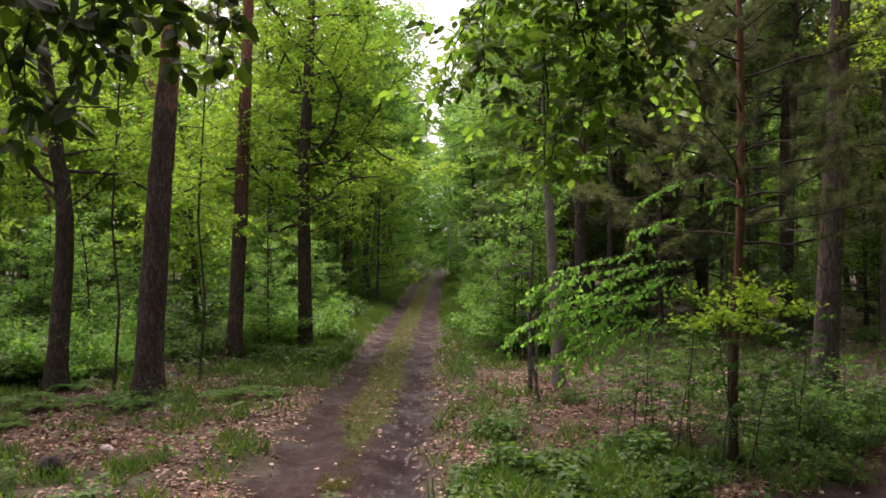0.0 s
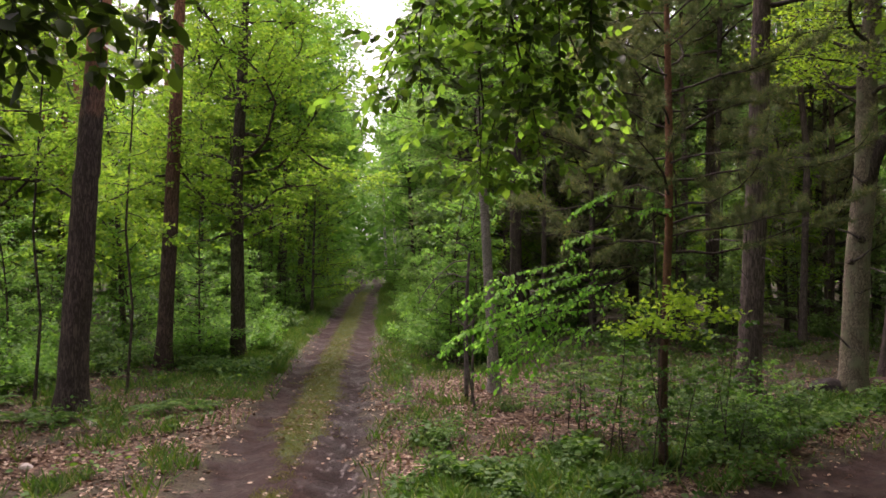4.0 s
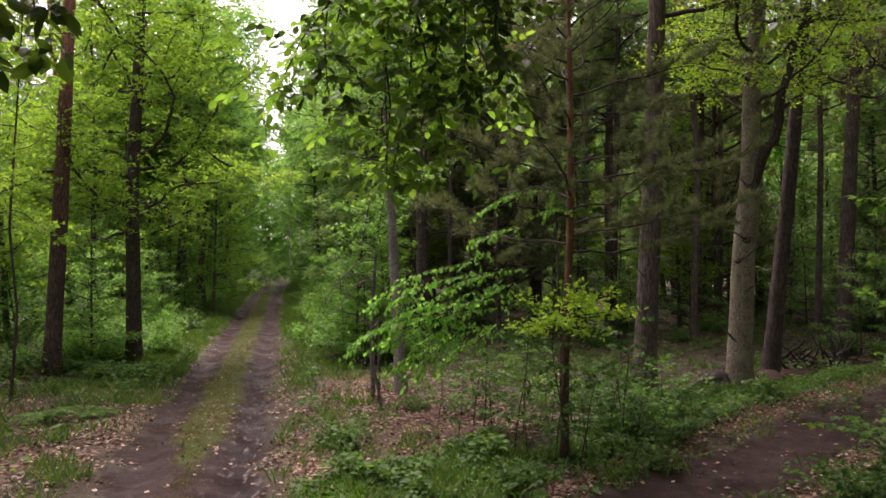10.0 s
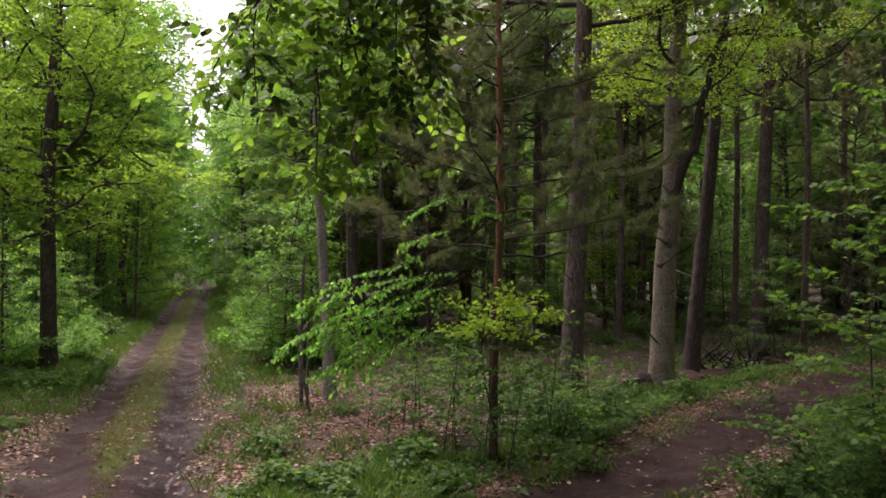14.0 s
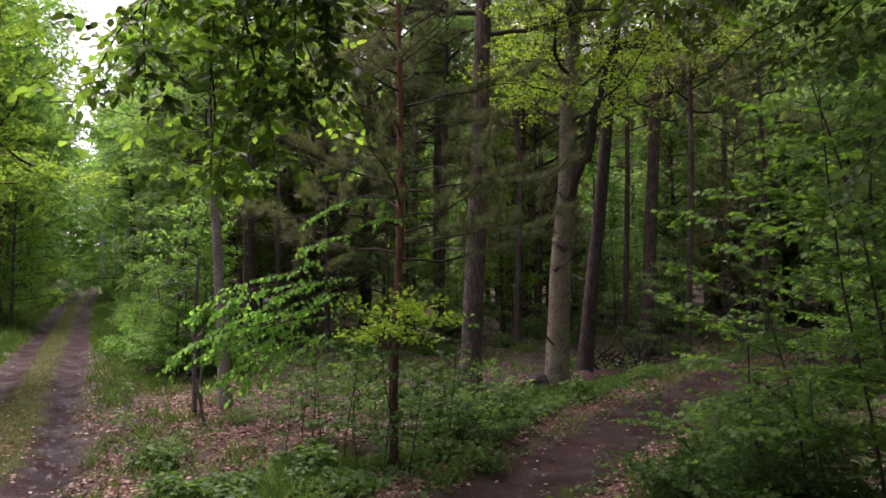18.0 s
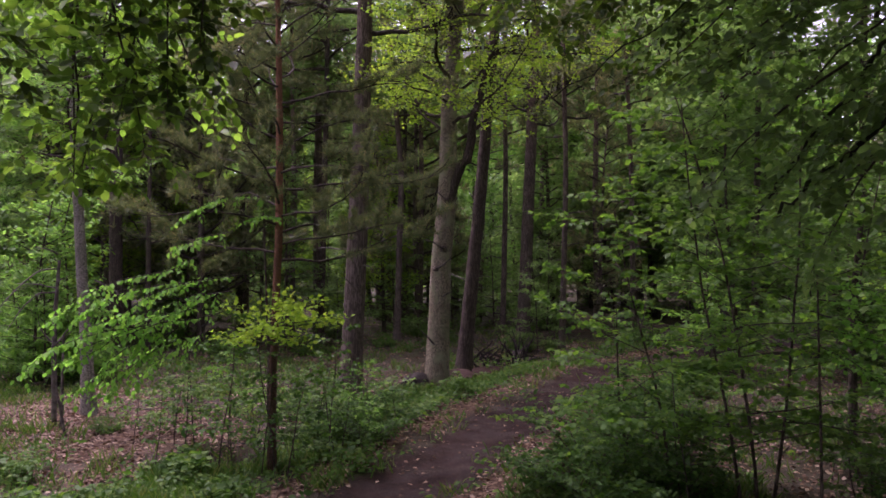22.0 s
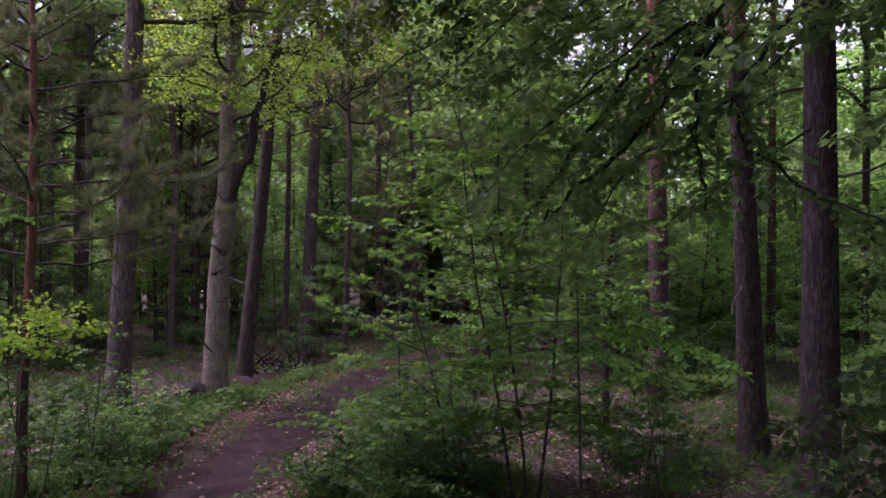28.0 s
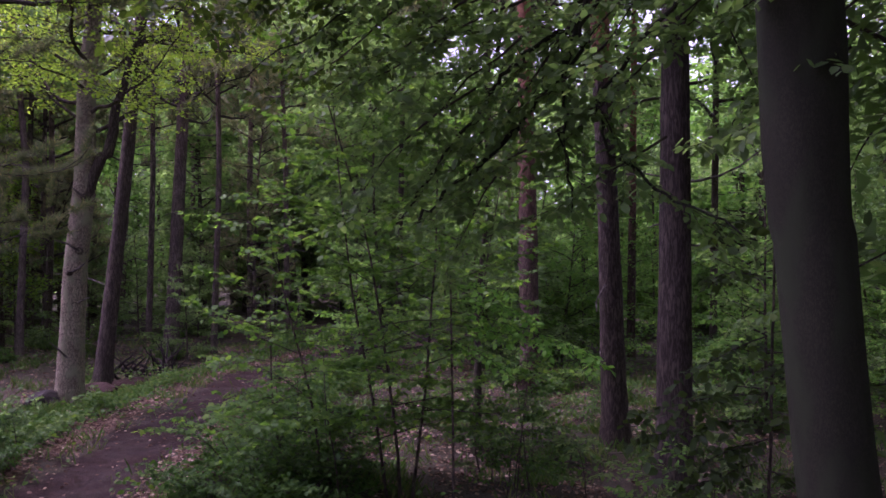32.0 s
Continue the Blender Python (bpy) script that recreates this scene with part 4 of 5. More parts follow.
pine_tree(110, P[0], P, R, BARK_YOUNG, "slim young pine with orange stem and whorls of grey-green needles", 2.9, 46, 2.4, 0.13, shape=TUFT_NEAR, stubs=0, name="young_pine", limb_r=(0.006, 0.006), fill=0.16, needles=YOUNG_NEEDLES)

# Beeches added to block light from above and to fill gaps of sky
CANOPY = dict(FAR_BEECH, size=0.24, gap=0.07, twig_gap=0.26, puff=0.2)
for k, (b, d, z0, reach) in enumerate([(24.5, 27.0, 9.0, 6.0), (9.75, 28.4, 10.0, 5.5), (62.5, 25.0, 8.5, 6.5), (56.0, 29.0, 9.0, 6.0), (79.0, 25.0, 6.5, 6.0), (86.5, 23.0, 6.0, 6.0), (94.0, 20.0, 5.5, 6.0), (65.2, 21.5, 9.5, 6.0), (18.6, 31.0, 8.5, 6.5), (30.4, 33.0, 9.0, 7.0)]):
    P, R = stem(d, [(b, 0, 0.12), (b + 0.4, 8, 0.10)], 15)
    leafy_tree(120 + k, P[0], P, R, BARK_OAK, LEAF_DEEP, "tall beech added for shade and to close sky gaps", CANOPY, z0, 15, 15, reach, 0.15, shape=TRI, name="beech_tree", taper=0.4)
CROWN = dict(OAKY, gap=0.034, size=0.115, twig_gap=0.2, puff=0.06)
for k, (b, d, z0, top) in enumerate([(-17.9, 17.0, 3.6, 9.2), (-23.6, 16.6, 4.0, 9.5)]):
    P, R = stem(d, [(b, 0, 0.03), (b + 0.5, 1.8, 0.026), (b - 0.1, 3.4, 0.024), (b + 0.3, 5, 0.02)], top)
    leafy_tree(130 + k, P[0], P, R, BARK_OAK, LEAF_OAK, "slim young oak with clusters of fresh leaves among pines", dict(CROWN, size=0.105, twig_gap=0.24), z0, top - 0.2, 13, 1.7, 0.1, shape=OVATE, name="oak_tree", taper=0.4, thick=0.6)
P, R = stem(22.1, [(-10.3, 0, 0.21), (-10.44, 5.1, 0.17), (-9.97, 8.5, 0.14)], 12.5)
leafy_tree(111, P[0], P, R, BARK_OAK, LEAF_OAK, "oak with dark stem and glowing yellow-green crown", CROWN, 3.2, 12, 36, 4.6, 0.10, name="oak_tree", sides=12, split=True, taper=0.25)
P, R = stem(17.2, [(-27.2, 0, 0.21), (-26.4, 3.5, 0.17), (-26.9, 4.6, 0.15), (-28.1, 7.5, 0.12)], 12)
leafy_tree(112, P[0], P, R, BARK_OAK, LEAF_OAK, "crooked dark oak with fresh leaves", dict(CROWN, size=0.09), 3.5, 12, 32, 3.4, 0.2, name="oak_tree", sides=12, split=True, taper=0.25)
P, R = stem(15.8, [(8.75, 0, 0.125), (8.33, 2.15, 0.102), (7.9, 4.1, 0.09), (7.6, 5.9, 0.08)], 12)
leafy_tree(113, P[0], P, R, BARK_BIRCH, LEAF_BEECH, "pale grey slender birch with a leaning stem", dict(BEECHY, gap=0.04, puff=0.05), 4.6, 11.5, 34, 2.6, 0.3, name="birch_tree", sides=12, split=True)
P, R = stem(17.5, [(33.2, 0, 0.27), (33.6, 3.25, 0.225), (34.1, 4.5, 0.22), (34.15, 6.7, 0.18), (34.75, 8.6, 0.16)], 14)
hero = leafy_tree(114, P[0], P, R, BARK_BEECH, LEAF_OAK_LIT, "old pale-barked oak with knots and a dark forked limb", dict(OAKY, gap=0.05, size=0.095, puff=0.07), 5.6, 13, 34, 3.8, 0.1, name="oak_tree", sides=18, split=True, taper=0.3)
w = Wood()
limb, lr = stem_path(17.4, [(33.75, 4.3, 0.13), (34.5, 4.8, 0.125), (35.4, 5.25, 0.115), (36.0, 5.7, 0.11), (35.75, 6.1, 0.10), (36.2, 6.5, 0.085), (37.3, 7.6, 0.07), (38.3, 8.8, 0.055)])
w.tube(limb - P[0] * np.array((1, 1, 0)), lr, 9, 0.03, np.random.default_rng(1))
part("limb", w.mesh("limb", BARK_OAK), hero, "dark crooked limb")


# ---- foliage close to the lens ----
def spot(b, e, d):
    return pol(b, d, EYE + d * math.tan(radians(e)))


def reaching_tree(seed, name, label, category, leaf, g, path, radii, bark, limbs, runs, shape=OVATE, sides=20, over=None, fresh=(), toned_leaf=None, shade_runs=(), single=300, toned_label="leaves coloured brighter as if backlit"):
    """A stem with limbs that carry leafy runs. Each run goes from (bearing, up, metres) to (bearing, up, metres)."""
    rng = np.random.default_rng(seed)
    base = np.array((path[0][0], path[0][1], 0.0))
    ob = thing(name, (base[0], base[1], stand(base[0], base[1]) - 0.05), label, category)
    part("trunk", trunk_mesh(rng, path - base, radii, bark, sides), ob)
    for z, knots, r in limbs:
        p = np.array([np.interp(z, path[:, 2], path[:, i]) for i in range(3)])
        pts = np.array([p] + [spot(*k) for k in knots])
        q = np.linspace(0, len(pts) - 1, 5 * len(pts))
        pts = np.stack([np.interp(q, np.arange(len(pts)), pts[:, i]) for i in range(3)], -1)
        pts[1:-1] += rng.normal(0, 0.02, (len(pts) - 2, 3))
        w = Wood()
        w.tube(pts - base, np.linspace(r, r * 0.35, len(pts)), 8)
        part("limb", w.mesh("limb", bark), ob)
    wood, lv = Wood(), Leaves()
    for knots in runs:
        if len(knots) > 2:
            strand(rng, wood, lv, [spot(*k) - base for k in knots], 0.007, g)
            continue
        p, q = spot(*knots[0]), spot(*knots[1])
        L = float(np.linalg.norm(q - p))
        spray(rng, wood, lv, p - base, q - p, L, 0.003 + 0.006 * L, g)
    # Runs in a second leaf colour that imitates lit or shaded leaves
    if fresh:
        young = Leaves()
        for a, b in fresh:
            p, q = spot(*a), spot(*b)
            L = float(np.linalg.norm(q - p))
            spray(rng, wood, young, p - base, q - p, L, 0.003 + 0.006 * L, g)
        young.single(200, shape, toned_leaf, ob, rng)
        part("young_foliage", young.mesh("young_foliage", shape, toned_leaf), ob, toned_label, kind="stuff")
    lv.single(single, shape, leaf, ob, rng)
    # Leafy runs above the view, added only to cast shade below
    for a, b in shade_runs:
        p, q = spot(*a), spot(*b)
        L = float(np.linalg.norm(q - p))
        spray(rng, wood, lv, p - base, q - p, L, 0.02, dict(g, twig_gap=0.16, gap=0.06, size=0.10, rise=0.0, coarse=2, fork_wood=False, puff=0.1))
    # Upper crown outside the view, added to hold back light from overhead
    if over:
        z0, z1, count, reach = over
        for k in range(count):
            z = z0 + (z1 - z0) * (k + rng.uniform(0, 0.9)) / count
            p = np.array([np.interp(z, path[:, 2], path[:, i]) for i in range(3)]) - base
            a = k * 2.4 + rng.uniform(-0.5, 0.5)
            spray(rng, wood, lv, p, (math.cos(a), math.sin(a), 0.3), reach * rng.uniform(0.6, 1.1), 0.03, dict(g, twig_gap=0.22, gap=0.07, size=0.11, rise=0.0, coarse=2, fork_wood=False, puff=0.1))
    part("twigwork", wood.mesh("twigwork", BARK_TWIG), ob, kind="stuff")
    part("foliage", lv.mesh("foliage", shape, leaf), ob, kind="stuff")
    return ob


NEAR = dict(BEECHY, twig_gap=0.12, gap=0.042, size=0.082, twig=0.45, hang=0.28, tilt=0.6, scatter=0.4, fork=2)
# Stem unseen behind the eye, added to carry the hanging branches and give shade
op, orad = upright(9, 0.2, 0.02, 12)
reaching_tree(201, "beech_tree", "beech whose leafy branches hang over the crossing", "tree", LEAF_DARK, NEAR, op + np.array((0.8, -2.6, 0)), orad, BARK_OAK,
              [(5.2, [(-24, 40, 2.4), (-24, 27, 2.6)], 0.05), (5.6, [(8, 45, 3.0), (10, 27, 3.6)], 0.05)],
              [((-33, 26, 2.6), (-28.5, 4.5, 2.7)), ((-27, 26, 2.6), (-26, 7, 2.7)), ((-22, 24, 2.7), (-27, 8.5, 2.7)), ((-19, 25, 2.8), (-22, 12.5, 2.7)), ((-16, 25, 2.8), (-17, 13, 2.8)), ((-30, 22, 2.6), (-20, 15, 2.7)), ((-33, 20, 2.6), (-26, 10, 2.7)), ((-31, 15, 2.7), (-28, 6, 2.7)), ((-25, 22, 2.7), (-20, 13, 2.7)), ((-20, 24, 2.8), (-14, 15, 2.8)), ((-28, 25, 2.6), (-23, 16, 2.6)),
               ((14, 26, 4.6), (12.5, 10.5, 4.6)), ((4.5, 24, 4.7), (0.5, 10.5, 4.7)), ((16, 26, 4.5), (13, 14, 4.5)), ((14, 26, 4.5), (13.6, 10, 4.5)), ((15, 25, 4.5), (15, 13, 4.5))],
              over=(5.9, 9, 40, 6.0), shade_runs=[((-75, 50, 4.2), (-15, 44, 4.3)), ((-60, 42, 4.6), (-20, 48, 4.0)), ((-45, 52, 3.8), (-5, 50, 4.0)), ((-70, 38, 5.0), (-30, 38, 5.0)), ((-40, 40, 5.0), (-8, 40, 5.0)), ((-55, 60, 4.0), (-20, 56, 4.2)), ((46, 60, 7), (26, 43, 11)), ((50, 54, 8), (28, 40, 12)), ((62, 60, 7), (32, 46, 10)), ((36, 42, 10), (15, 29, 15)), ((32, 36, 12), (13, 27, 16))], toned_leaf=LEAF_BACKLIT,
              fresh=[((9, 25, 4.9), (1, 8, 4.9)), ((8, 24, 5.0), (6, 4.5, 5.0)), ((12, 26, 4.9), (9, 5.5, 4.9)), ((6, 25, 4.9), (-0.5, 12, 4.9)), ((11, 26, 4.9), (11.5, 8, 4.9)), ((9, 22, 5.0), (3, 5.5, 4.9)),
                     ((10, 24, 4.7), (4, 7, 4.9)), ((7, 26, 5.0), (8, 9, 5.0))])
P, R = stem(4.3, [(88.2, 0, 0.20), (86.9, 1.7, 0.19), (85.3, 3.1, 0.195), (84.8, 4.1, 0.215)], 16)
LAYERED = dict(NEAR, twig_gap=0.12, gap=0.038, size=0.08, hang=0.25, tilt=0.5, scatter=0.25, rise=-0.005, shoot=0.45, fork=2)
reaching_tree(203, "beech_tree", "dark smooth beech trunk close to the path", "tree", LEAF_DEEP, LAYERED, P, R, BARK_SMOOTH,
              [(5.8, [(76, 27, 4.9), (70, 19, 5.3), (69.4, 16, 5.3), (68.3, 13.6, 5.4), (65.7, 10.8, 5.5), (63.6, 8.4, 5.6), (60.2, 5.9, 5.7), (57.6, 2.9, 5.8)], 0.036),
               (5.7, [(75, 27, 4.9), (69.8, 17.5, 5.3), (65.8, 15.3, 5.4), (63.6, 13.3, 5.5), (61, 9.7, 5.6), (58.4, 6.3, 5.7), (55.9, 2.9, 5.8)], 0.024),
               (5.7, [(74, 24, 4.9), (68.7, 14, 5.3), (68.6, 9.1, 5.3), (69.1, 3.7, 5.2)], 0.02),
               (5.5, [(78, 20, 4.7), (70.8, 11.9, 5.3), (72, 7.8, 5.2), (76, 4.8, 5.0), (82, 1.4, 4.8)], 0.018),
               (6.5, [(70, 30, 5.4), (60, 22, 5.6), (50, 17, 5.8), (42, 12, 6.0)], 0.013)],
              [((70, 19, 5.3), (65.7, 10.8, 5.5), (57.6, 2.9, 5.8)), ((69.8, 17.5, 5.3), (63.6, 13.3, 5.5), (55.9, 2.9, 5.8)), ((68.7, 14, 5.3), (68.6, 9, 5.3), (69, 3.7, 5.2)), ((70.8, 12, 5.3), (74, 6, 5.1), (82, 1.4, 4.8)),
               ((74, 22, 5.2), (58, 8, 5.6)), ((70, 21, 5.4), (52, 11, 5.8)), ((66, 17, 5.4), (54, 9, 5.6)), ((63, 20, 5.5), (49, 14, 5.8)),
               ((78, 22, 5.0), (65, 14, 5.3)), ((82, 21, 4.9), (72, 12, 5.1)), ((88, 22, 4.8), (77, 14, 4.9)), ((72, 16, 5.2), (62, 10, 5.4)),
               ((60, 21, 5.6), (47, 17, 5.9)), ((76, 9, 5.4), (65, 1, 5.5)), ((72, 12, 5.4), (60, 4, 5.6)), ((66, 9, 5.6), (56, 1, 5.8)),
               ((62, 13, 5.6), (50, 6, 5.9)), ((92, 2, 4.6), (83, -3, 4.8)), ((92, 20, 3.9), (80, 17.5, 4.0)), ((80, 21, 4.0), (88, 18, 3.9)),
               ((75, 25, 5.2), (60, 15, 5.5)), ((70, 26, 5.3), (53, 17, 5.7)), ((84, 25, 5.0), (68, 17, 5.2)), ((64, 26, 5.5), (50, 19, 5.8)), ((78, 17, 5.2), (66, 7, 5.4)), ((90, 18, 4.6), (77, 10, 4.9)), ((88, 14, 4.6), (79, 6, 4.9)), ((76, 23, 5.1), (83, 11, 4.9)), ((92, 24, 4.6), (75, 17, 5.0)), ((84, 24, 4.8), (78, 13, 5.0))],
              # Unseen foliage overhead, put there to darken saplings and ground
              over=(7.5, 15.5, 34, 6.5), shade_runs=[((70, 50, 8), (30, 36, 11)), ((80, 42, 9), (45, 34, 11.5)), ((62, 56, 8), (24, 44, 10)), ((85, 55, 7), (45, 48, 8.5)), ((75, 38, 10), (52, 32, 13)), ((60, 40, 10), (26, 33, 12.5)), ((90, 44, 8), (66, 34, 11)), ((50, 50, 9), (22, 38, 12)), ((80, 34, 11), (50, 28, 13)), ((75, 32, 12), (58, 27, 14)), ((90, 36, 9), (62, 28, 13))], toned_leaf=LEAF_DARK, toned_label="leaves coloured darker as in shade",
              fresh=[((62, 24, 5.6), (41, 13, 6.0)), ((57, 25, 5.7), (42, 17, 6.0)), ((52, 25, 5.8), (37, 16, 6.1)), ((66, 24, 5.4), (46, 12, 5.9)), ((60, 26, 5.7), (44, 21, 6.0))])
BRANCHY = dict(BEECHY, gap=0.042, size=0.074, twig_gap=0.12, scatter=0.25, hang=0.75, tilt=1.0, shoot=0.25)
P, R = stem(11.3, [(20.9, 0, 0.02), (20.7, 2.0, 0.018), (20.3, 3.7, 0.01)])
reaching_tree(204, "beech_sapling", "beech sapling with arching sprays of leaves coloured as if lit", "tree", LEAF_BEECH_LIT, BRANCHY, P, R, BARK_OAK, [],
              [((20.4, 5.3, 10.6), (17.7, 5.2, 10.0), (16.3, 4.6, 9.7), (14.8, 3.6, 9.5)), ((21.7, 3.7, 10.8), (20.3, 3.8, 10.5), (19.3, 3.5, 10.2)),
               ((18.2, 2.7, 10.2), (16.5, 2.3, 9.9), (14.8, 1.7, 9.6), (14.1, 1.0, 9.4)), ((16.0, 1.0, 9.8), (14.1, -0.1, 9.4), (10.1, -0.7, 9.1), (7.7, -1.9, 8.9), (6.3, -3.1, 8.8)),
               ((18.7, -0.5, 10.2), (15.3, -1.0, 9.7), (12.4, -1.7, 9.3), (10.5, -3.4, 9.1)), ((18.2, -1.7, 10.2), (15.0, -2.4, 9.7), (12.2, -4.2, 9.3), (11.2, -5.6, 9.2)),
               ((17.5, -3.2, 10.0), (14.1, -3.8, 9.5), (8.9, -4.5, 9.0), (6.0, -5.5, 8.8), (4.8, -6.9, 8.7)), ((14.3, -4.0, 9.5), (10.7, -5.7, 9.2), (9.0, -7.6, 9.0), (7.9, -8.6, 8.9)),
               ((14.5, -4.2, 9.6), (12.2, -6.0, 9.3), (9.9, -7.8, 9.1), (9.7, -8.8, 9.0)), ((16.5, -4.5, 9.9), (15.2, -5.5, 9.7), (13.1, -6.7, 9.4), (11.9, -7.9, 9.3)),
               ((16.5, -2.6, 9.9), (13, -3.4, 9.5), (9.5, -3.4, 9.2), (7.3, -4.6, 9.0)), ((12.2, -3.9, 9.3), (8.5, -5.3, 9.0), (6.6, -6.3, 8.9)), ((13.5, -3.8, 9.4), (10.2, -4.8, 9.1), (7.4, -6.6, 8.9)), ((13.8, -4.6, 9.4), (11.0, -6.6, 9.2), (8.8, -8.2, 9.0)), ((15.5, -4.8, 9.6), (13.0, -5.6, 9.3), (10.8, -7.2, 9.1)), ((16.2, -1.6, 9.7), (13.6, -2.6, 9.4), (11.0, -3.6, 9.2)), ((16.8, -0.9, 9.9), (13.0, -1.2, 9.5), (9.4, -2.2, 9.2), (8.6, -3.3, 9.1))], sides=8)
P, R = stem(10.95, [(21.0, 0, 0.02), (20.7, 1.0, 0.018), (20.9, 2.2, 0.012)])
reaching_tree(205, "oak_sapling", "small crown of yellow-green leaves on a sapling", "tree", LEAF_OAK_LIT, dict(OAKY, gap=0.023, size=0.07, twig_gap=0.1, tilt=0.9, bend=0.16, puff=0.085, fork_wood=True), P, R, BARK_OAK, [],
              [((20.6, -4.6, 10.6), (18.2, -2.8, 10.3)), ((20.9, -4.4, 10.6), (24.6, -2.6, 10.4)), ((21, -4.8, 10.6), (20.4, -2.4, 10.0)), ((21, -4.6, 10.6), (25.6, -4.3, 10.1)), ((20.6, -5.2, 10.6), (17.2, -5.8, 10.3)),
               ((21, -4.0, 10.5), (22.6, -2.2, 10.2)), ((20.8, -5.0, 10.4), (22.8, -5.4, 9.8)), ((20.8, -4.8, 10.4), (19.2, -4.4, 9.8)), ((21.2, -4.2, 10.4), (23.8, -3.6, 9.8))], sides=8)

# maple saplings beside the footpath
rng = np.random.default_rng(7)
for k, (b, d, h, lean) in enumerate([(55.2, 9.3, 5.4, -0.12), (56.2, 9.2, 6.0, -0.03), (57.0, 9.4, 5.0, 0.12), (50.5, 9.4, 3.6, -0.1), (47.5, 10.2, 2.4, -0.1), (61.9, 12.5, 4.6, 0.0)]):
    x, y, _ = pol(b, d)
    side = np.array((math.cos(radians(b)), -math.sin(radians(b)), 0))
    path = wander(rng, (0, 0, 0), side * lean + np.array((0, 0, 1)), h, 10, 0.04, 0.02)
    leafy_tree(300 + k, (x, y), path, np.linspace(0.02, 0.006, 11), BARK_OAK, LEAF_MAPLE, "maple sapling with broad layered green leaves", dict(MAPLY, twig_gap=0.2, size=0.092, tilt=0.35, hang=0.25), 0.14 * h, h, int(4.6 * h), 1.9, 0.12, shape=LOBED, name="maple_sapling", group="maple saplings", thick=0.35)
for k, (b, d, s, src) in enumerate([(24.5, 12.5, 0.4, 1), (3.5, 11.5, 0.5, 1), (6, 26, 1.2, 0), (4, 30, 1.2, 0), (10, 14, 0.35, 1), (45.5, 13.2, 0.6, 1), (47.5, 14.6, 0.7, 1), (49.5, 16.0, 0.7, 1), (52, 13.5, 0.7, 1), (51.5, 18.5, 0.8, 1), (44.0, 11.6, 0.45, 1)]):
    x, y, _ = pol(b, d)
    copy_thing(bushes[src], pose(x, y, stand(x, y) - 0.03, 0, 0, 50 * k) @ Matrix.Scale(s, 4))


# slender seedlings on the bank and under the trees
for k, (b, d, h) in enumerate([(17.9, 11.8, 1.5), (14.2, 12.4, 1.2), (24.3, 12.0, 1.3), (28.0, 13.2, 1.1), (11.5, 13.0, 0.9), (22.6, 11.2, 0.8), (26.0, 11.4, 0.9), (30.2, 13.0, 0.9), (16.0, 13.6, 1.0), (20.0, 13.0, 1.2), (66.0, 11.0, 0.9), (70.0, 9.4, 0.8), (74.5, 8.6, 1.0), (79.0, 9.0, 1.2), (63.0, 10.0, 0.8)]):
    x, y, _ = pol(b, d)
    path = wander(rng, (0, 0, 0), (rng.normal(0, 0.1), rng.normal(0, 0.1), 1), h, 8, 0.06, 0.02)
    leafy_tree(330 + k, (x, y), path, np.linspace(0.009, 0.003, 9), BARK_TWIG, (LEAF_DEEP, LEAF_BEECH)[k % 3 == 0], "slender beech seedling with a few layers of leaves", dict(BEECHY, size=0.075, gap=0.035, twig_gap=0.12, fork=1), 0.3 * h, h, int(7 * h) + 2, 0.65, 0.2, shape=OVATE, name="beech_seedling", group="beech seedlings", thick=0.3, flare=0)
under = []
for k, h in enumerate((1.1, 1.6, 2.1, 1.4)):
    path = wander(rng, (0, 0, 0), (rng.normal(0, 0.08), rng.normal(0, 0.08), 1), h, 8, 0.05, 0.02)
    x, y, _ = pol((18.3, 14.9, 25.2, 22.0)[k], (11.0, 12.0, 11.2, 10.2)[k])
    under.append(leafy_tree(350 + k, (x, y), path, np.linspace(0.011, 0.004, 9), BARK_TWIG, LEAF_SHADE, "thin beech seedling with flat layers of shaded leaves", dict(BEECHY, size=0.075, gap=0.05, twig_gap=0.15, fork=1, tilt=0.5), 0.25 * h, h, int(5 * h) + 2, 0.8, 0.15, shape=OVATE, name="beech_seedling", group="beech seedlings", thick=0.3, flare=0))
for k in range(34):
    b, d = (rng.uniform(12, 33), rng.uniform(9.8, 14.5)) if k < 20 else (rng.uniform(46, 66), rng.uniform(8.6, 12.5))
    x, y, _ = pol(b, d)
    if clear(x, y, 1.9):
        copy_thing(under[k % 4], pose(x, y, stand(x, y) - 0.03, 0, 0, rng.uniform(0, 360)) @ Matrix.Scale(rng.uniform(0.6, 1.05), 4))
P, R = stem(8.6, [(60.2, 0, 0.016), (60.1, 1.6, 0.013), (60.0, 2.8, 0.008)])
reaching_tree(206, "beech_sapling", "beech sapling holding out flat sprays of light green leaves", "tree", LEAF_BEECH_LIT, dict(BRANCHY, hang=0.2, tilt=0.5, gap=0.03, twig_gap=0.07, size=0.082, shoot=0.24), P, R, BARK_OAK, [],
              [((60.1, -3.4, 8.6), (64.5, -4.3, 8.2), (68.5, -5.6, 8.0), (71.8, -7.4, 7.8)), ((60.1, -4.4, 8.6), (64.5, -5.2, 8.2), (69.0, -6.2, 8.0)), ((60.1, -2.4, 8.6), (63.5, -2.9, 8.3), (66.6, -4.3, 8.1)), ((60.1, -1.2, 8.6), (62.5, -1.4, 8.3), (65, -2.4, 8.1)), ((60.1, -5.5, 8.6), (62.5, -6.5, 8.3), (64.6, -7.8, 8.1))], sides=8, single=120)
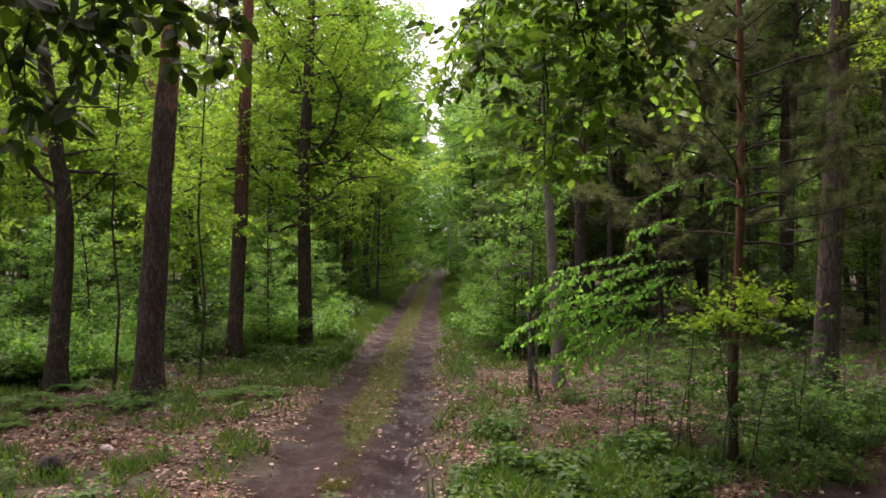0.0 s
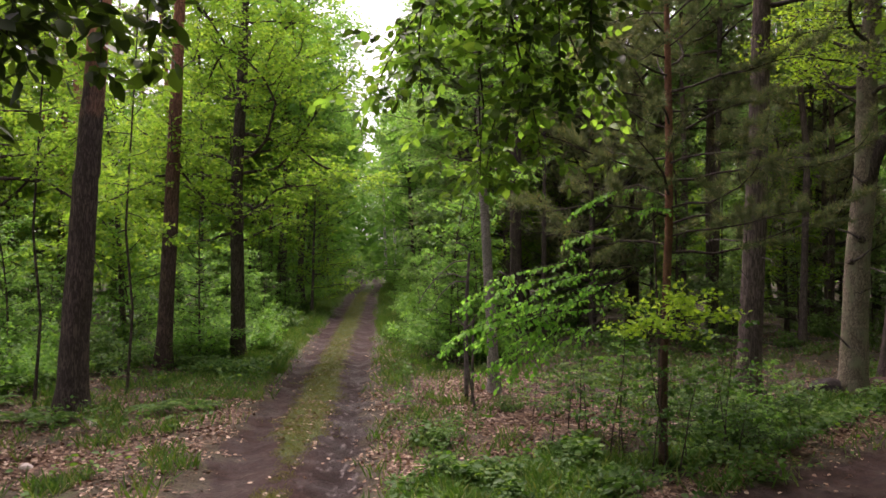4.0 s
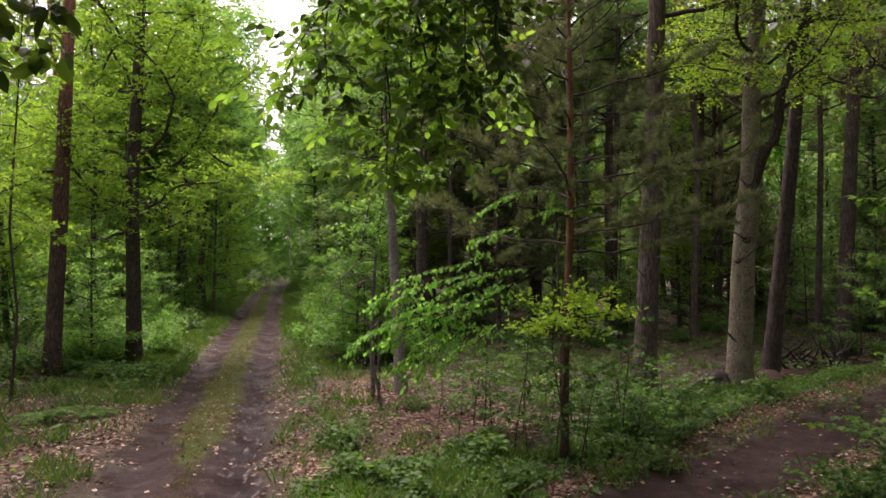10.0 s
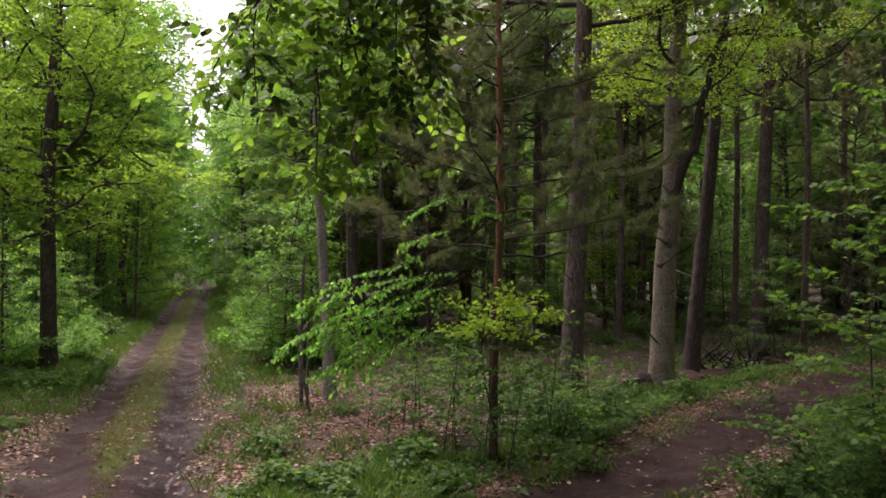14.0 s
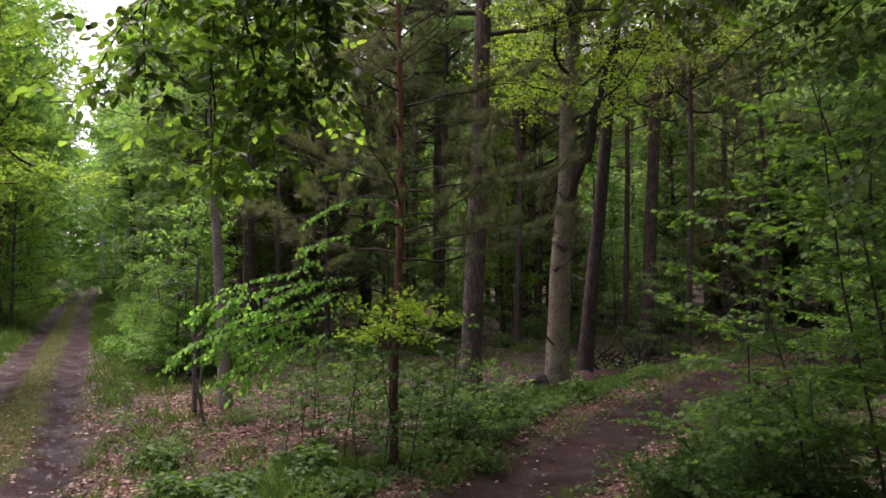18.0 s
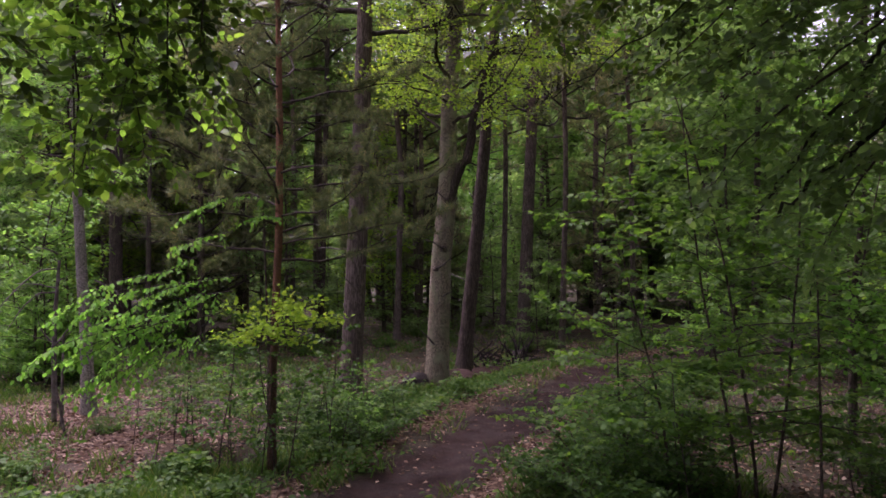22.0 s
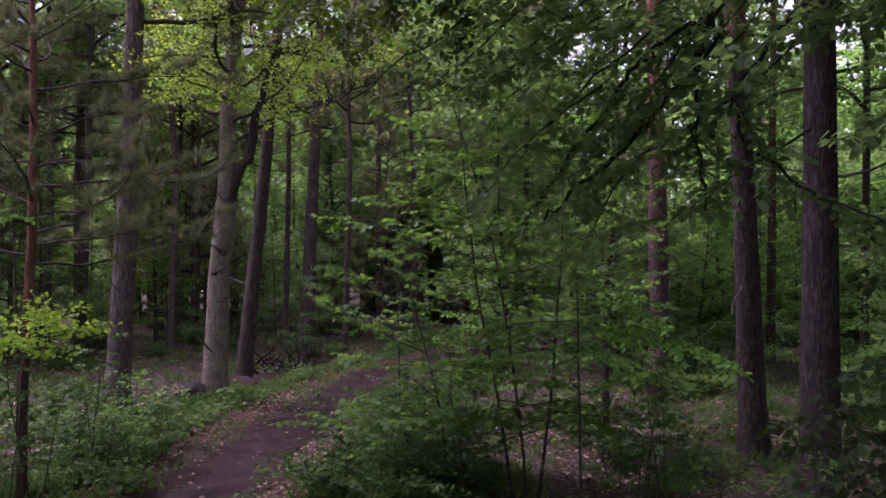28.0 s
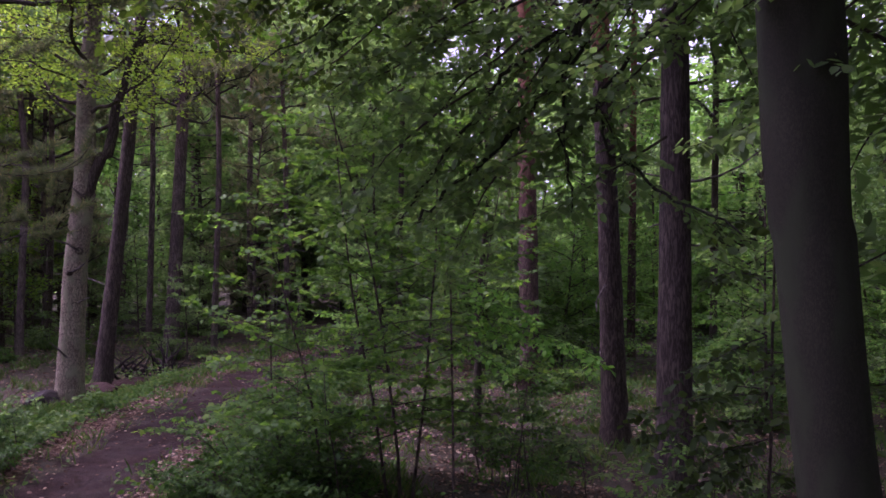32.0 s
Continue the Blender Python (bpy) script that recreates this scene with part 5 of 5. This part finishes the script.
P, R = stem(6.2, [(82.3, 0, 0.016), (82.6, 1.4, 0.014), (83.0, 2.6, 0.011), (83.2, 3.6, 0.007)])
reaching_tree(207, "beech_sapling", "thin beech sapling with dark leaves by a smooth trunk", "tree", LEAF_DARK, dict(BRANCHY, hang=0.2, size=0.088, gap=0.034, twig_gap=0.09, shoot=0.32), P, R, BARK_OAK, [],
              [((82.5, -10, 6.1), (79, -10, 5.8), (74, -11.5, 5.5)), ((82.4, -8, 6.1), (78, -8.5, 5.7), (73.5, -10, 5.5)), ((82.4, -12.5, 6.1), (79, -14, 5.7), (76, -16, 5.5)), ((82.5, -9, 6.1), (85.5, -9.5, 5.7), (89, -11, 5.4)), ((82.5, -11, 6.1), (80, -12, 5.8), (77, -13.5, 5.6)), ((82.6, -6, 6.1), (86, -6, 5.6), (90, -7.5, 5.2)), ((82.6, -4, 6.1), (80, -5, 5.9), (78, -6.5, 5.7)), ((82.4, -13, 6.1), (86, -14, 5.6), (90, -16, 5.2)), ((82.9, 0, 6.2), (80.5, 0.5, 6.0), (78.5, -0.5, 5.8)), ((83, 3, 6.2), (81.4, 4, 6.0), (80, 3.4, 5.9))], sides=8, single=120)


# ---- what covers the ground ----
def cover(seed, count, weight, x0, x1, y0, y1, pull=1.0):
    """Random places, thinned by a weight."""
    g = np.random.default_rng(seed)
    xs, ys = [], []
    have = 0
    while have < count:
        x, y = g.uniform(x0, x1, count * 2), y0 + (y1 - y0) * g.uniform(0, 1, count * 2) ** pull
        keep = g.uniform(0, 1, count * 2) < weight(x, y)
        xs.append(x[keep]), ys.append(y[keep])
        have += int(keep.sum())
    x, y = np.concatenate(xs)[:count], np.concatenate(ys)[:count]
    return g, x, y, ground_z(x, y)


def lie(name, label, category, g, x, y, z, size, shape, material, flat, lift):
    lv = Leaves()
    n = len(x)
    a = g.uniform(0, 2 * np.pi, n)
    d = np.stack((np.cos(a), np.sin(a), g.uniform(lift[0], lift[1], n)), -1)
    u = np.array((0, 0, 1.0)) + g.normal(0, flat, (n, 3))
    lv.add(np.stack((x, y, z), -1), d, u, size * g.uniform(0.6, 1.3, n))
    tagged(new(name, lv.mesh(name, shape, material)), label, category, kind="stuff")


def seen(x, y):
    b, d = np.degrees(np.arctan2(x, y)), np.hypot(x, y)
    return (b > -33) * (b < 93) * (d > 6.5)


def near_by(x, y):
    return np.clip(1.35 - np.hypot(x, y) / 30, 0.1, 1)


def clumps(x, y, seed, size, level):
    return np.clip((waves(x, y, seed, size) - level) * 3, 0, 1)


def litter_weight(x, y):
    bare, grown, dead, strip, ruts = soil_masks(x, y)
    return seen(x, y) * near_by(x, y) * np.clip(0.75 * dead + 0.12 * (1 - bare) + 0.003 + 0.03 * bare * bell(path_off(x, y), 1.0), 0, 1) * np.clip(0.55 + 0.8 * waves(x, y, 31, 0.9), 0.08, 1)


def grass_weight(x, y):
    bare, grown, dead, strip, ruts = soil_masks(x, y)
    return seen(x, y) * near_by(x, y) * (1 - bare) * (np.abs(track_off(x, y)) > 1.1 + 0.35 * waves(x, y, 41, 1.1)) * np.clip(0.13 + grown - 0.12 * dead, 0, 1) * np.maximum(clumps(x, y, 21, 1.2, 0.05), 0.3 * bell(y - 9.0, 1.3) * (x > 0) * np.clip((3.8 - x) / 1.2, 0.35, 1) * (x < 7))


def herb_weight(x, y):
    bare, grown, dead, strip, ruts = soil_masks(x, y)
    return seen(x, y) * near_by(x, y) * (1 - bare) * (np.abs(track_off(x, y)) > 1.35) * np.clip(0.10 + grown - 0.3 * dead + 0.5 * bell(path_off(x, y) - 2.0, 0.8) * (x > 4), 0, 1) * np.where(x > 3.8, 0.55, np.where((x < -1.9) & (y < 17.5), 0.5, 1.0)) * np.maximum(clumps(x, y, 23, 1.5, 0.2), np.maximum(1.0 * bell(y - 9.2, 1.5) * (x > 0) * np.clip((3.8 - x) / 1.2, 0.35, 1) * (x < 7), 0.75 * bell(path_off(x, y) - 2.0, 0.8) * (x > 4)))


g, x, y, z = cover(81, 95000, litter_weight, -12, 20, 0, 28)
lie("dead_leaves", "pale brown dead leaves strewn on the forest floor", "leaf litter", g, x, y, z + 0.012, 0.066, OVATE, LITTER, 0.4, (-0.2, 0.3))
g, x, y, z = cover(82, 56000, grass_weight, -12, 20, 0, 34)
lie("grass", "tufts of green grass on the verges", "grass", g, x, y, z, 0.22, BLADE, GRASS, 0.6, (0.9, 2.6))
g, x, y, z = cover(83, 32000, lambda x, y: soil_masks(x, y)[3], -2.2, -0.2, 9, 60, 1.8)
lie("track_grass", "yellowish grass strip along the middle of the track", "grass", g, x, y, z, 0.06, BLADE, MOSSY, 0.6, (0.5, 1.8))
g, x, y, z = cover(85, 36000, lambda x, y: np.clip((np.abs(track_off(x, y)) - 1.15 - 0.4 * waves(x, y, 42, 1.4)) / 0.3, 0, 1) * np.clip((3.6 - np.abs(track_off(x, y))) / 1.5, 0, 1) * np.clip((y - 15) / 5, 0, 1) * np.where((x > TRACK_X) & (y < 27), 0.25, 1.0), -6, 4, 14, 75, 1.6)
lie("verge_grass", "fresh green grass along both sides of the track", "grass", g, x, y, z, 0.24, BLADE, GRASS, 0.6, (0.8, 2.4))
g, x, y, z = cover(84, 44000, herb_weight, -13, 20, 0, 30)
tall_herb = np.clip(clumps(x, y, 23, 1.5, 0.0), 0.15, 1)
lie("herbs", "low green herbs and seedlings on the forest floor", "undergrowth", g, x, y, z + 0.03 + g.uniform(0, 0.32, len(x)) * tall_herb, 0.095, OVATE, LEAF_HERB, 0.45, (-0.4, 0.5))


# ---- single things on the forest floor and among the trees ----
def fern(seed, at, label="green fern with arching fronds on the forest floor"):
    rng = np.random.default_rng(seed)
    ob = thing("fern", (at[0], at[1], stand(at[0], at[1])), label, "fern", "ferns")
    for k in range(8):
        a = k * 0.785 + rng.uniform(-0.3, 0.3)
        path = wander(rng, (0, 0, 0), (math.cos(a), math.sin(a), 1.3), rng.uniform(0.45, 0.7), 9, 0.03, -0.17)
        w, lv = Wood(), Leaves()
        w.tube(path, np.linspace(0.005, 0.002, 10), 4)
        for i in range(1, 10):
            for f in (0.0, 0.5):
                p = path[i] if f == 0 or i == 9 else (path[i] + path[i + 1]) / 2
                al = unit(path[min(i + 1, 9)] - path[i - 1])
                sd = unit(np.cross(al, (0, 0, 1)))
                ln = 0.15 * math.sin(math.pi * min(1, (i + f) / 9.6) ** 0.8) + 0.02
                lv.add(np.array([p, p]), np.array([sd + al * 0.35, -sd + al * 0.35]), np.array([(0, 0, 1.0)] * 2), np.array([ln, ln]))
        fr = part("frond", lv.mesh("frond", (DIAMOND[0] * np.array((1, 0.42, 1)), DIAMOND[1]), LEAF_HERB), ob)
        part("midrib", w.mesh("midrib", LEAF_HERB), fr)
    return ob


for k, (b, d) in enumerate([(-29, 16.0), (-27.6, 15.2), (-24.5, 15.0), (-22.5, 14.6), (-16, 14.8), (-13.5, 14.6), (-26, 17.0), (-30, 14.0)]):
    fern(500 + k, pol(b, d))


def snag(seed, d, knots, label, material=None, twigs=5, name="dead_tree"):
    rng = np.random.default_rng(seed)
    path, r = stem_path(d, knots)
    base = np.array((path[0][0], path[0][1], 0.0))
    ob = thing(name, (base[0], base[1], stand(base[0], base[1]) - 0.03), label, "dead tree")
    w = Wood()
    w.tube(path - base, r, 7, 0.03, rng)
    part("stem", w.mesh("stem", material or DEAD_WOOD), ob)
    for k in range(twigs):
        i = int(rng.integers(len(path) // 2, len(path) - 1))
        a = rng.uniform(0, 6.28)
        w = Wood()
        w.tube(wander(rng, path[i] - base, (math.cos(a), math.sin(a), 0.4), rng.uniform(0.3, 0.9), 5, 0.2, 0.0), np.linspace(0.4 * r[i], 0.15 * r[i], 6), 4)
        part("twig", w.mesh("twig", material or DEAD_WOOD), ob)
    return ob


snag(601, 15.2, [(6.6, 0, 0.05), (6.5, 2.0, 0.04), (6.9, 3.0, 0.025)], "thin dead stem leaning beside a birch")
snag(602, 14.8, [(7.0, 0, 0.03), (7.1, 1.7, 0.02)], "thin dead stem beside a birch", twigs=3)
snag(603, 14.0, [(7.3, 0, 0.025), (6.7, 0.8, 0.02), (6.6, 1.6, 0.012)], "thin crooked dead stem beside a birch", twigs=2)
snag(604, 26, [(10.4, 0, 0.22), (10.3, 4, 0.2), (10.4, 8, 0.16)], "dark bare stem in the shade", BARK_OAK, 4, "dark_stem")
snag(605, 28, [(9.7, 0, 0.14), (9.8, 7, 0.11)], "dark bare stem in the shade", BARK_OAK, 4, "dark_stem")
snag(606, 25, [(12.4, 0, 0.09), (12.5, 7, 0.06)], "thin dark bare stem in the shade", BARK_OAK, 4, "dark_stem")
snag(607, 12.4, [(62, 0, 0.07), (62.1, 1.6, 0.06), (62.0, 2.6, 0.045)], "broken dark stem among saplings", BARK_OAK, 3)
for k, knots in enumerate([[(6.6, -0.4, 14.8), (5.6, -0.5, 14.4), (4.4, -1.6, 14.1), (3.4, -2.8, 13.9), (3.0, -3.6, 13.8)], [(6.6, -2.0, 14.8), (5.6, -2.0, 14.4), (4.6, -3.0, 14.2), (3.8, -4.4, 14.0)], [(6.7, 0.6, 14.9), (6.0, 1.0, 14.6), (5.6, 0.9, 14.4)], [(9.0, -1.2, 15.2), (10.2, -1.8, 14.9), (11.2, -3.0, 14.7)]]):
    pts = np.array([spot(*q) for q in knots])
    base = np.array((pts[0][0], pts[0][1], 0.0))
    bough = thing("dead_bough", (base[0], base[1], 0), "bare grey dead bough arching down beside a birch", "dead branch")
    q = np.linspace(0, len(pts) - 1, 4 * len(pts))
    line = np.stack([np.interp(q, np.arange(len(pts)), pts[:, i]) for i in range(3)], -1) - base
    line[1:-1] = (line[:-2] + line[1:-1] + line[2:]) / 3
    w = Wood()
    w.tube(line, np.linspace(0.017, 0.006, len(line)), 5)
    part("stem", w.mesh("stem", DEAD_WOOD), bough)
    twig_rng = np.random.default_rng(640 + k)
    for a in range(4):
        i = int(twig_rng.integers(2, len(line) - 1))
        w = Wood()
        w.tube(wander(twig_rng, line[i], twig_rng.normal(0, 1, 3), twig_rng.uniform(0.2, 0.5), 4, 0.2, -0.05), np.linspace(0.006, 0.003, 5), 4)
        part("twig", w.mesh("twig", DEAD_WOOD), bough)
rng = np.random.default_rng(13)
for k, (b, d, r) in enumerate([(30.2, 27, 0.12), (31.9, 34, 0.14), (38.2, 30, 0.12), (42.6, 26, 0.11), (45.2, 33, 0.15), (28.9, 38, 0.15), (24.2, 31, 0.12), (22.4, 27, 0.10), (47.8, 29, 0.11), (36.4, 41, 0.15), (40.9, 39, 0.13), (19.0, 33, 0.14)]):
    path, rad = stem_path(d, [(b, 0, r), (b + rng.normal(0, 0.2), 6, r * 0.85), (b + rng.normal(0, 0.4), 15, r * 0.45)])
    pine_tree(620 + k, path[0], path, rad, BARK_PINE_GREY, "slender pine with a bare dull stem in the shaded wood", 7.8, 18, 2.5, 0.42, "slender pines", stubs=5, sides=8)
for b, d, r, top in [(-25.3, 62, 0.28, 12), (0.55, 82, 0.2, 11), (-5.2, 80, 0.26, 10), (1.3, 86, 0.2, 9)]:
    path, rad = stem_path(d, [(b, 0, r), (b - 0.25, top, r * 0.6)])
    leafy_tree(int(700 + d), path[0], path, rad, BARK_WHITE, LEAF_BEECH, "white-barked birch far along the track", dict(FAR_BEECH, size=0.2, gap=0.1), 6.5, top, 14, 1.6, name="birch_tree", group="white birches")


def lump(seed, name, label, category, at, size, material):
    """Rounded uneven body, flattened where it rests."""
    rng = np.random.default_rng(seed)
    bm = bmesh.new()
    bmesh.ops.create_icosphere(bm, subdivisions=3, radius=1)
    for v in bm.verts:
        k = 1 + 0.25 * noise.noise(v.co * 1.7 + Vector((seed, 0, 0))) + 0.1 * noise.noise(v.co * 5)
        v.co = Vector((v.co.x * size[0] * k, v.co.y * size[1] * k, max(v.co.z, -0.35) * size[2] * k))
    me = bpy.data.meshes.new(name)
    bm.to_mesh(me)
    bm.free()
    me.materials.append(material)
    ob = new(name, me)
    ob.location = (at[0], at[1], stand(at[0], at[1]) + 0.25 * size[2])
    ob.rotation_euler = (0, 0, rng.uniform(0, 6))
    return tagged(ob, label, category)


STONE = plain_material("pale_stone", (0.30, 0.26, 0.22), (0.52, 0.46, 0.40), 8.0)
BLACK = plain_material("blackish_wood", (0.012, 0.010, 0.009), (0.04, 0.032, 0.028), 14.0)
lump(801, "fallen_log_end", "dark rotten log end at the foot of an old oak", "log", pol(31.6, 17.1), (0.42, 0.3, 0.3), BLACK)
lump(804, "stone", "pale stone among dead leaves", "stone", pol(-20.0, 14.0), (0.12, 0.09, 0.07), STONE)
lump(805, "stone", "pale stone among dead leaves", "stone", pol(-24.0, 11.9), (0.09, 0.07, 0.05), STONE)
lump(806, "tree_stump", "low dark rotten stump in the grass", "stump", pol(-27.5, 11.0), (0.2, 0.18, 0.2), BLACK)


# fallen limb with its dead branches beside the path
rng = np.random.default_rng(9)
at = pol(38.4, 22.5)
ob = thing("branch_pile", (at[0], at[1], stand(at[0], at[1])), "heap of dark dead branches leaning together", "branches")
across = np.array((math.cos(radians(38.4)), -math.sin(radians(38.4)), 0.0))
away = np.array((math.sin(radians(38.4)), math.cos(radians(38.4)), 0.0))
for k in range(40):
    if k < 30:
        foot = across * rng.uniform(-1.4, 0.7) + away * rng.normal(0, 0.35) + np.array((0, 0, 0.02))
        way = across * rng.normal(0.35, 0.8) + away * rng.normal(0, 0.6) + np.array((0, 0, rng.uniform(0.15, 0.9)))
        length = rng.uniform(0.5, 1.15)
    else:
        foot = across * rng.uniform(0.2, 0.9) + away * rng.normal(-0.2, 0.2)
        way = across * rng.normal(0, 0.3) + away * rng.normal(0.1, 0.2) + np.array((0, 0, 1.0))
        length = rng.uniform(0.6, 1.1)
    w = Wood()
    w.tube(wander(rng, foot, way, length, 7, 0.2, -0.03), np.linspace(rng.uniform(0.02, 0.06) if k < 30 else 0.028, 0.01, 8), 6)
    part("branch", w.mesh("branch", DEAD_WOOD if k > 35 else BLACK), ob)
RUST = plain_material("rusty_needle_litter", (0.014, 0.0075, 0.006), (0.05, 0.026, 0.019), 30.0)
lump(811, "litter_mound", "low mound of rusty brown needles behind an old oak", "mound", pol(35.0, 19.6), (0.5, 0.4, 0.2), RUST)
lump(812, "litter_mound", "low mound of rusty brown needles beside a leaning pine", "mound", pol(37.2, 20.6), (0.6, 0.45, 0.13), RUST)

# fallen sticks
rng = np.random.default_rng(10)
for k in range(80):
    b, d = rng.uniform(-28, 86), rng.uniform(9.0, 20)
    x, y, _ = pol(b, d)
    if not clear(x, y, 1.8):
        continue
    a = rng.uniform(0, 6.28)
    w = Wood()
    L = rng.uniform(0.3, 1.3)
    path = wander(rng, (0, 0, 0), (math.cos(a), math.sin(a), 0), L, 6, 0.12, 0)
    path[:, 2] = [stand(x + p[0], y + p[1]) - stand(x, y) for p in path]
    w.tube(path, np.linspace(0.018, 0.007, 7), 5)
    st = new("fallen_stick", w.mesh("fallen_stick", DEAD_WOOD))
    st.location = (x, y, stand(x, y) + 0.02)
    tagged(st, "dry grey stick lying on the forest floor", "stick", "fallen sticks")


# knots and broken stubs on the old oak
bole = [c for c in hero.children if c.name.startswith("trunk")][0]
rng = np.random.default_rng(12)
for b, z, r in [(33.5, 2.1, 0.07), (33.35, 0.95, 0.08), (33.75, 3.2, 0.08), (34.1, 4.3, 0.09), (33.2, 2.75, 0.06)]:
    p = pol(b, 17.5, z) - np.array((hero.location[0], hero.location[1], hero.location[2]))
    out = -unit(pol(b, 1.0))
    side = np.array((-out[1], out[0], 0.0)) * rng.choice((-1, 1))
    w = Wood()
    w.tube(np.array([p + out * 0.1, p + out * 0.22, p + out * 0.26]), [r * 1.5, r, r * 0.6], 9, 0.06, rng)
    part("knot", w.mesh("knot", BARK_OAK), bole, "dark bark knot")
    w = Wood()
    w.tube(wander(rng, p + out * 0.2, out * 0.4 + side + np.array((0, 0, 0.6)), rng.uniform(0.25, 0.6), 5, 0.15, 0.05), np.linspace(0.03, 0.01, 6), 5)
    part("stub", w.mesh("stub", DEAD_WOOD), bole)
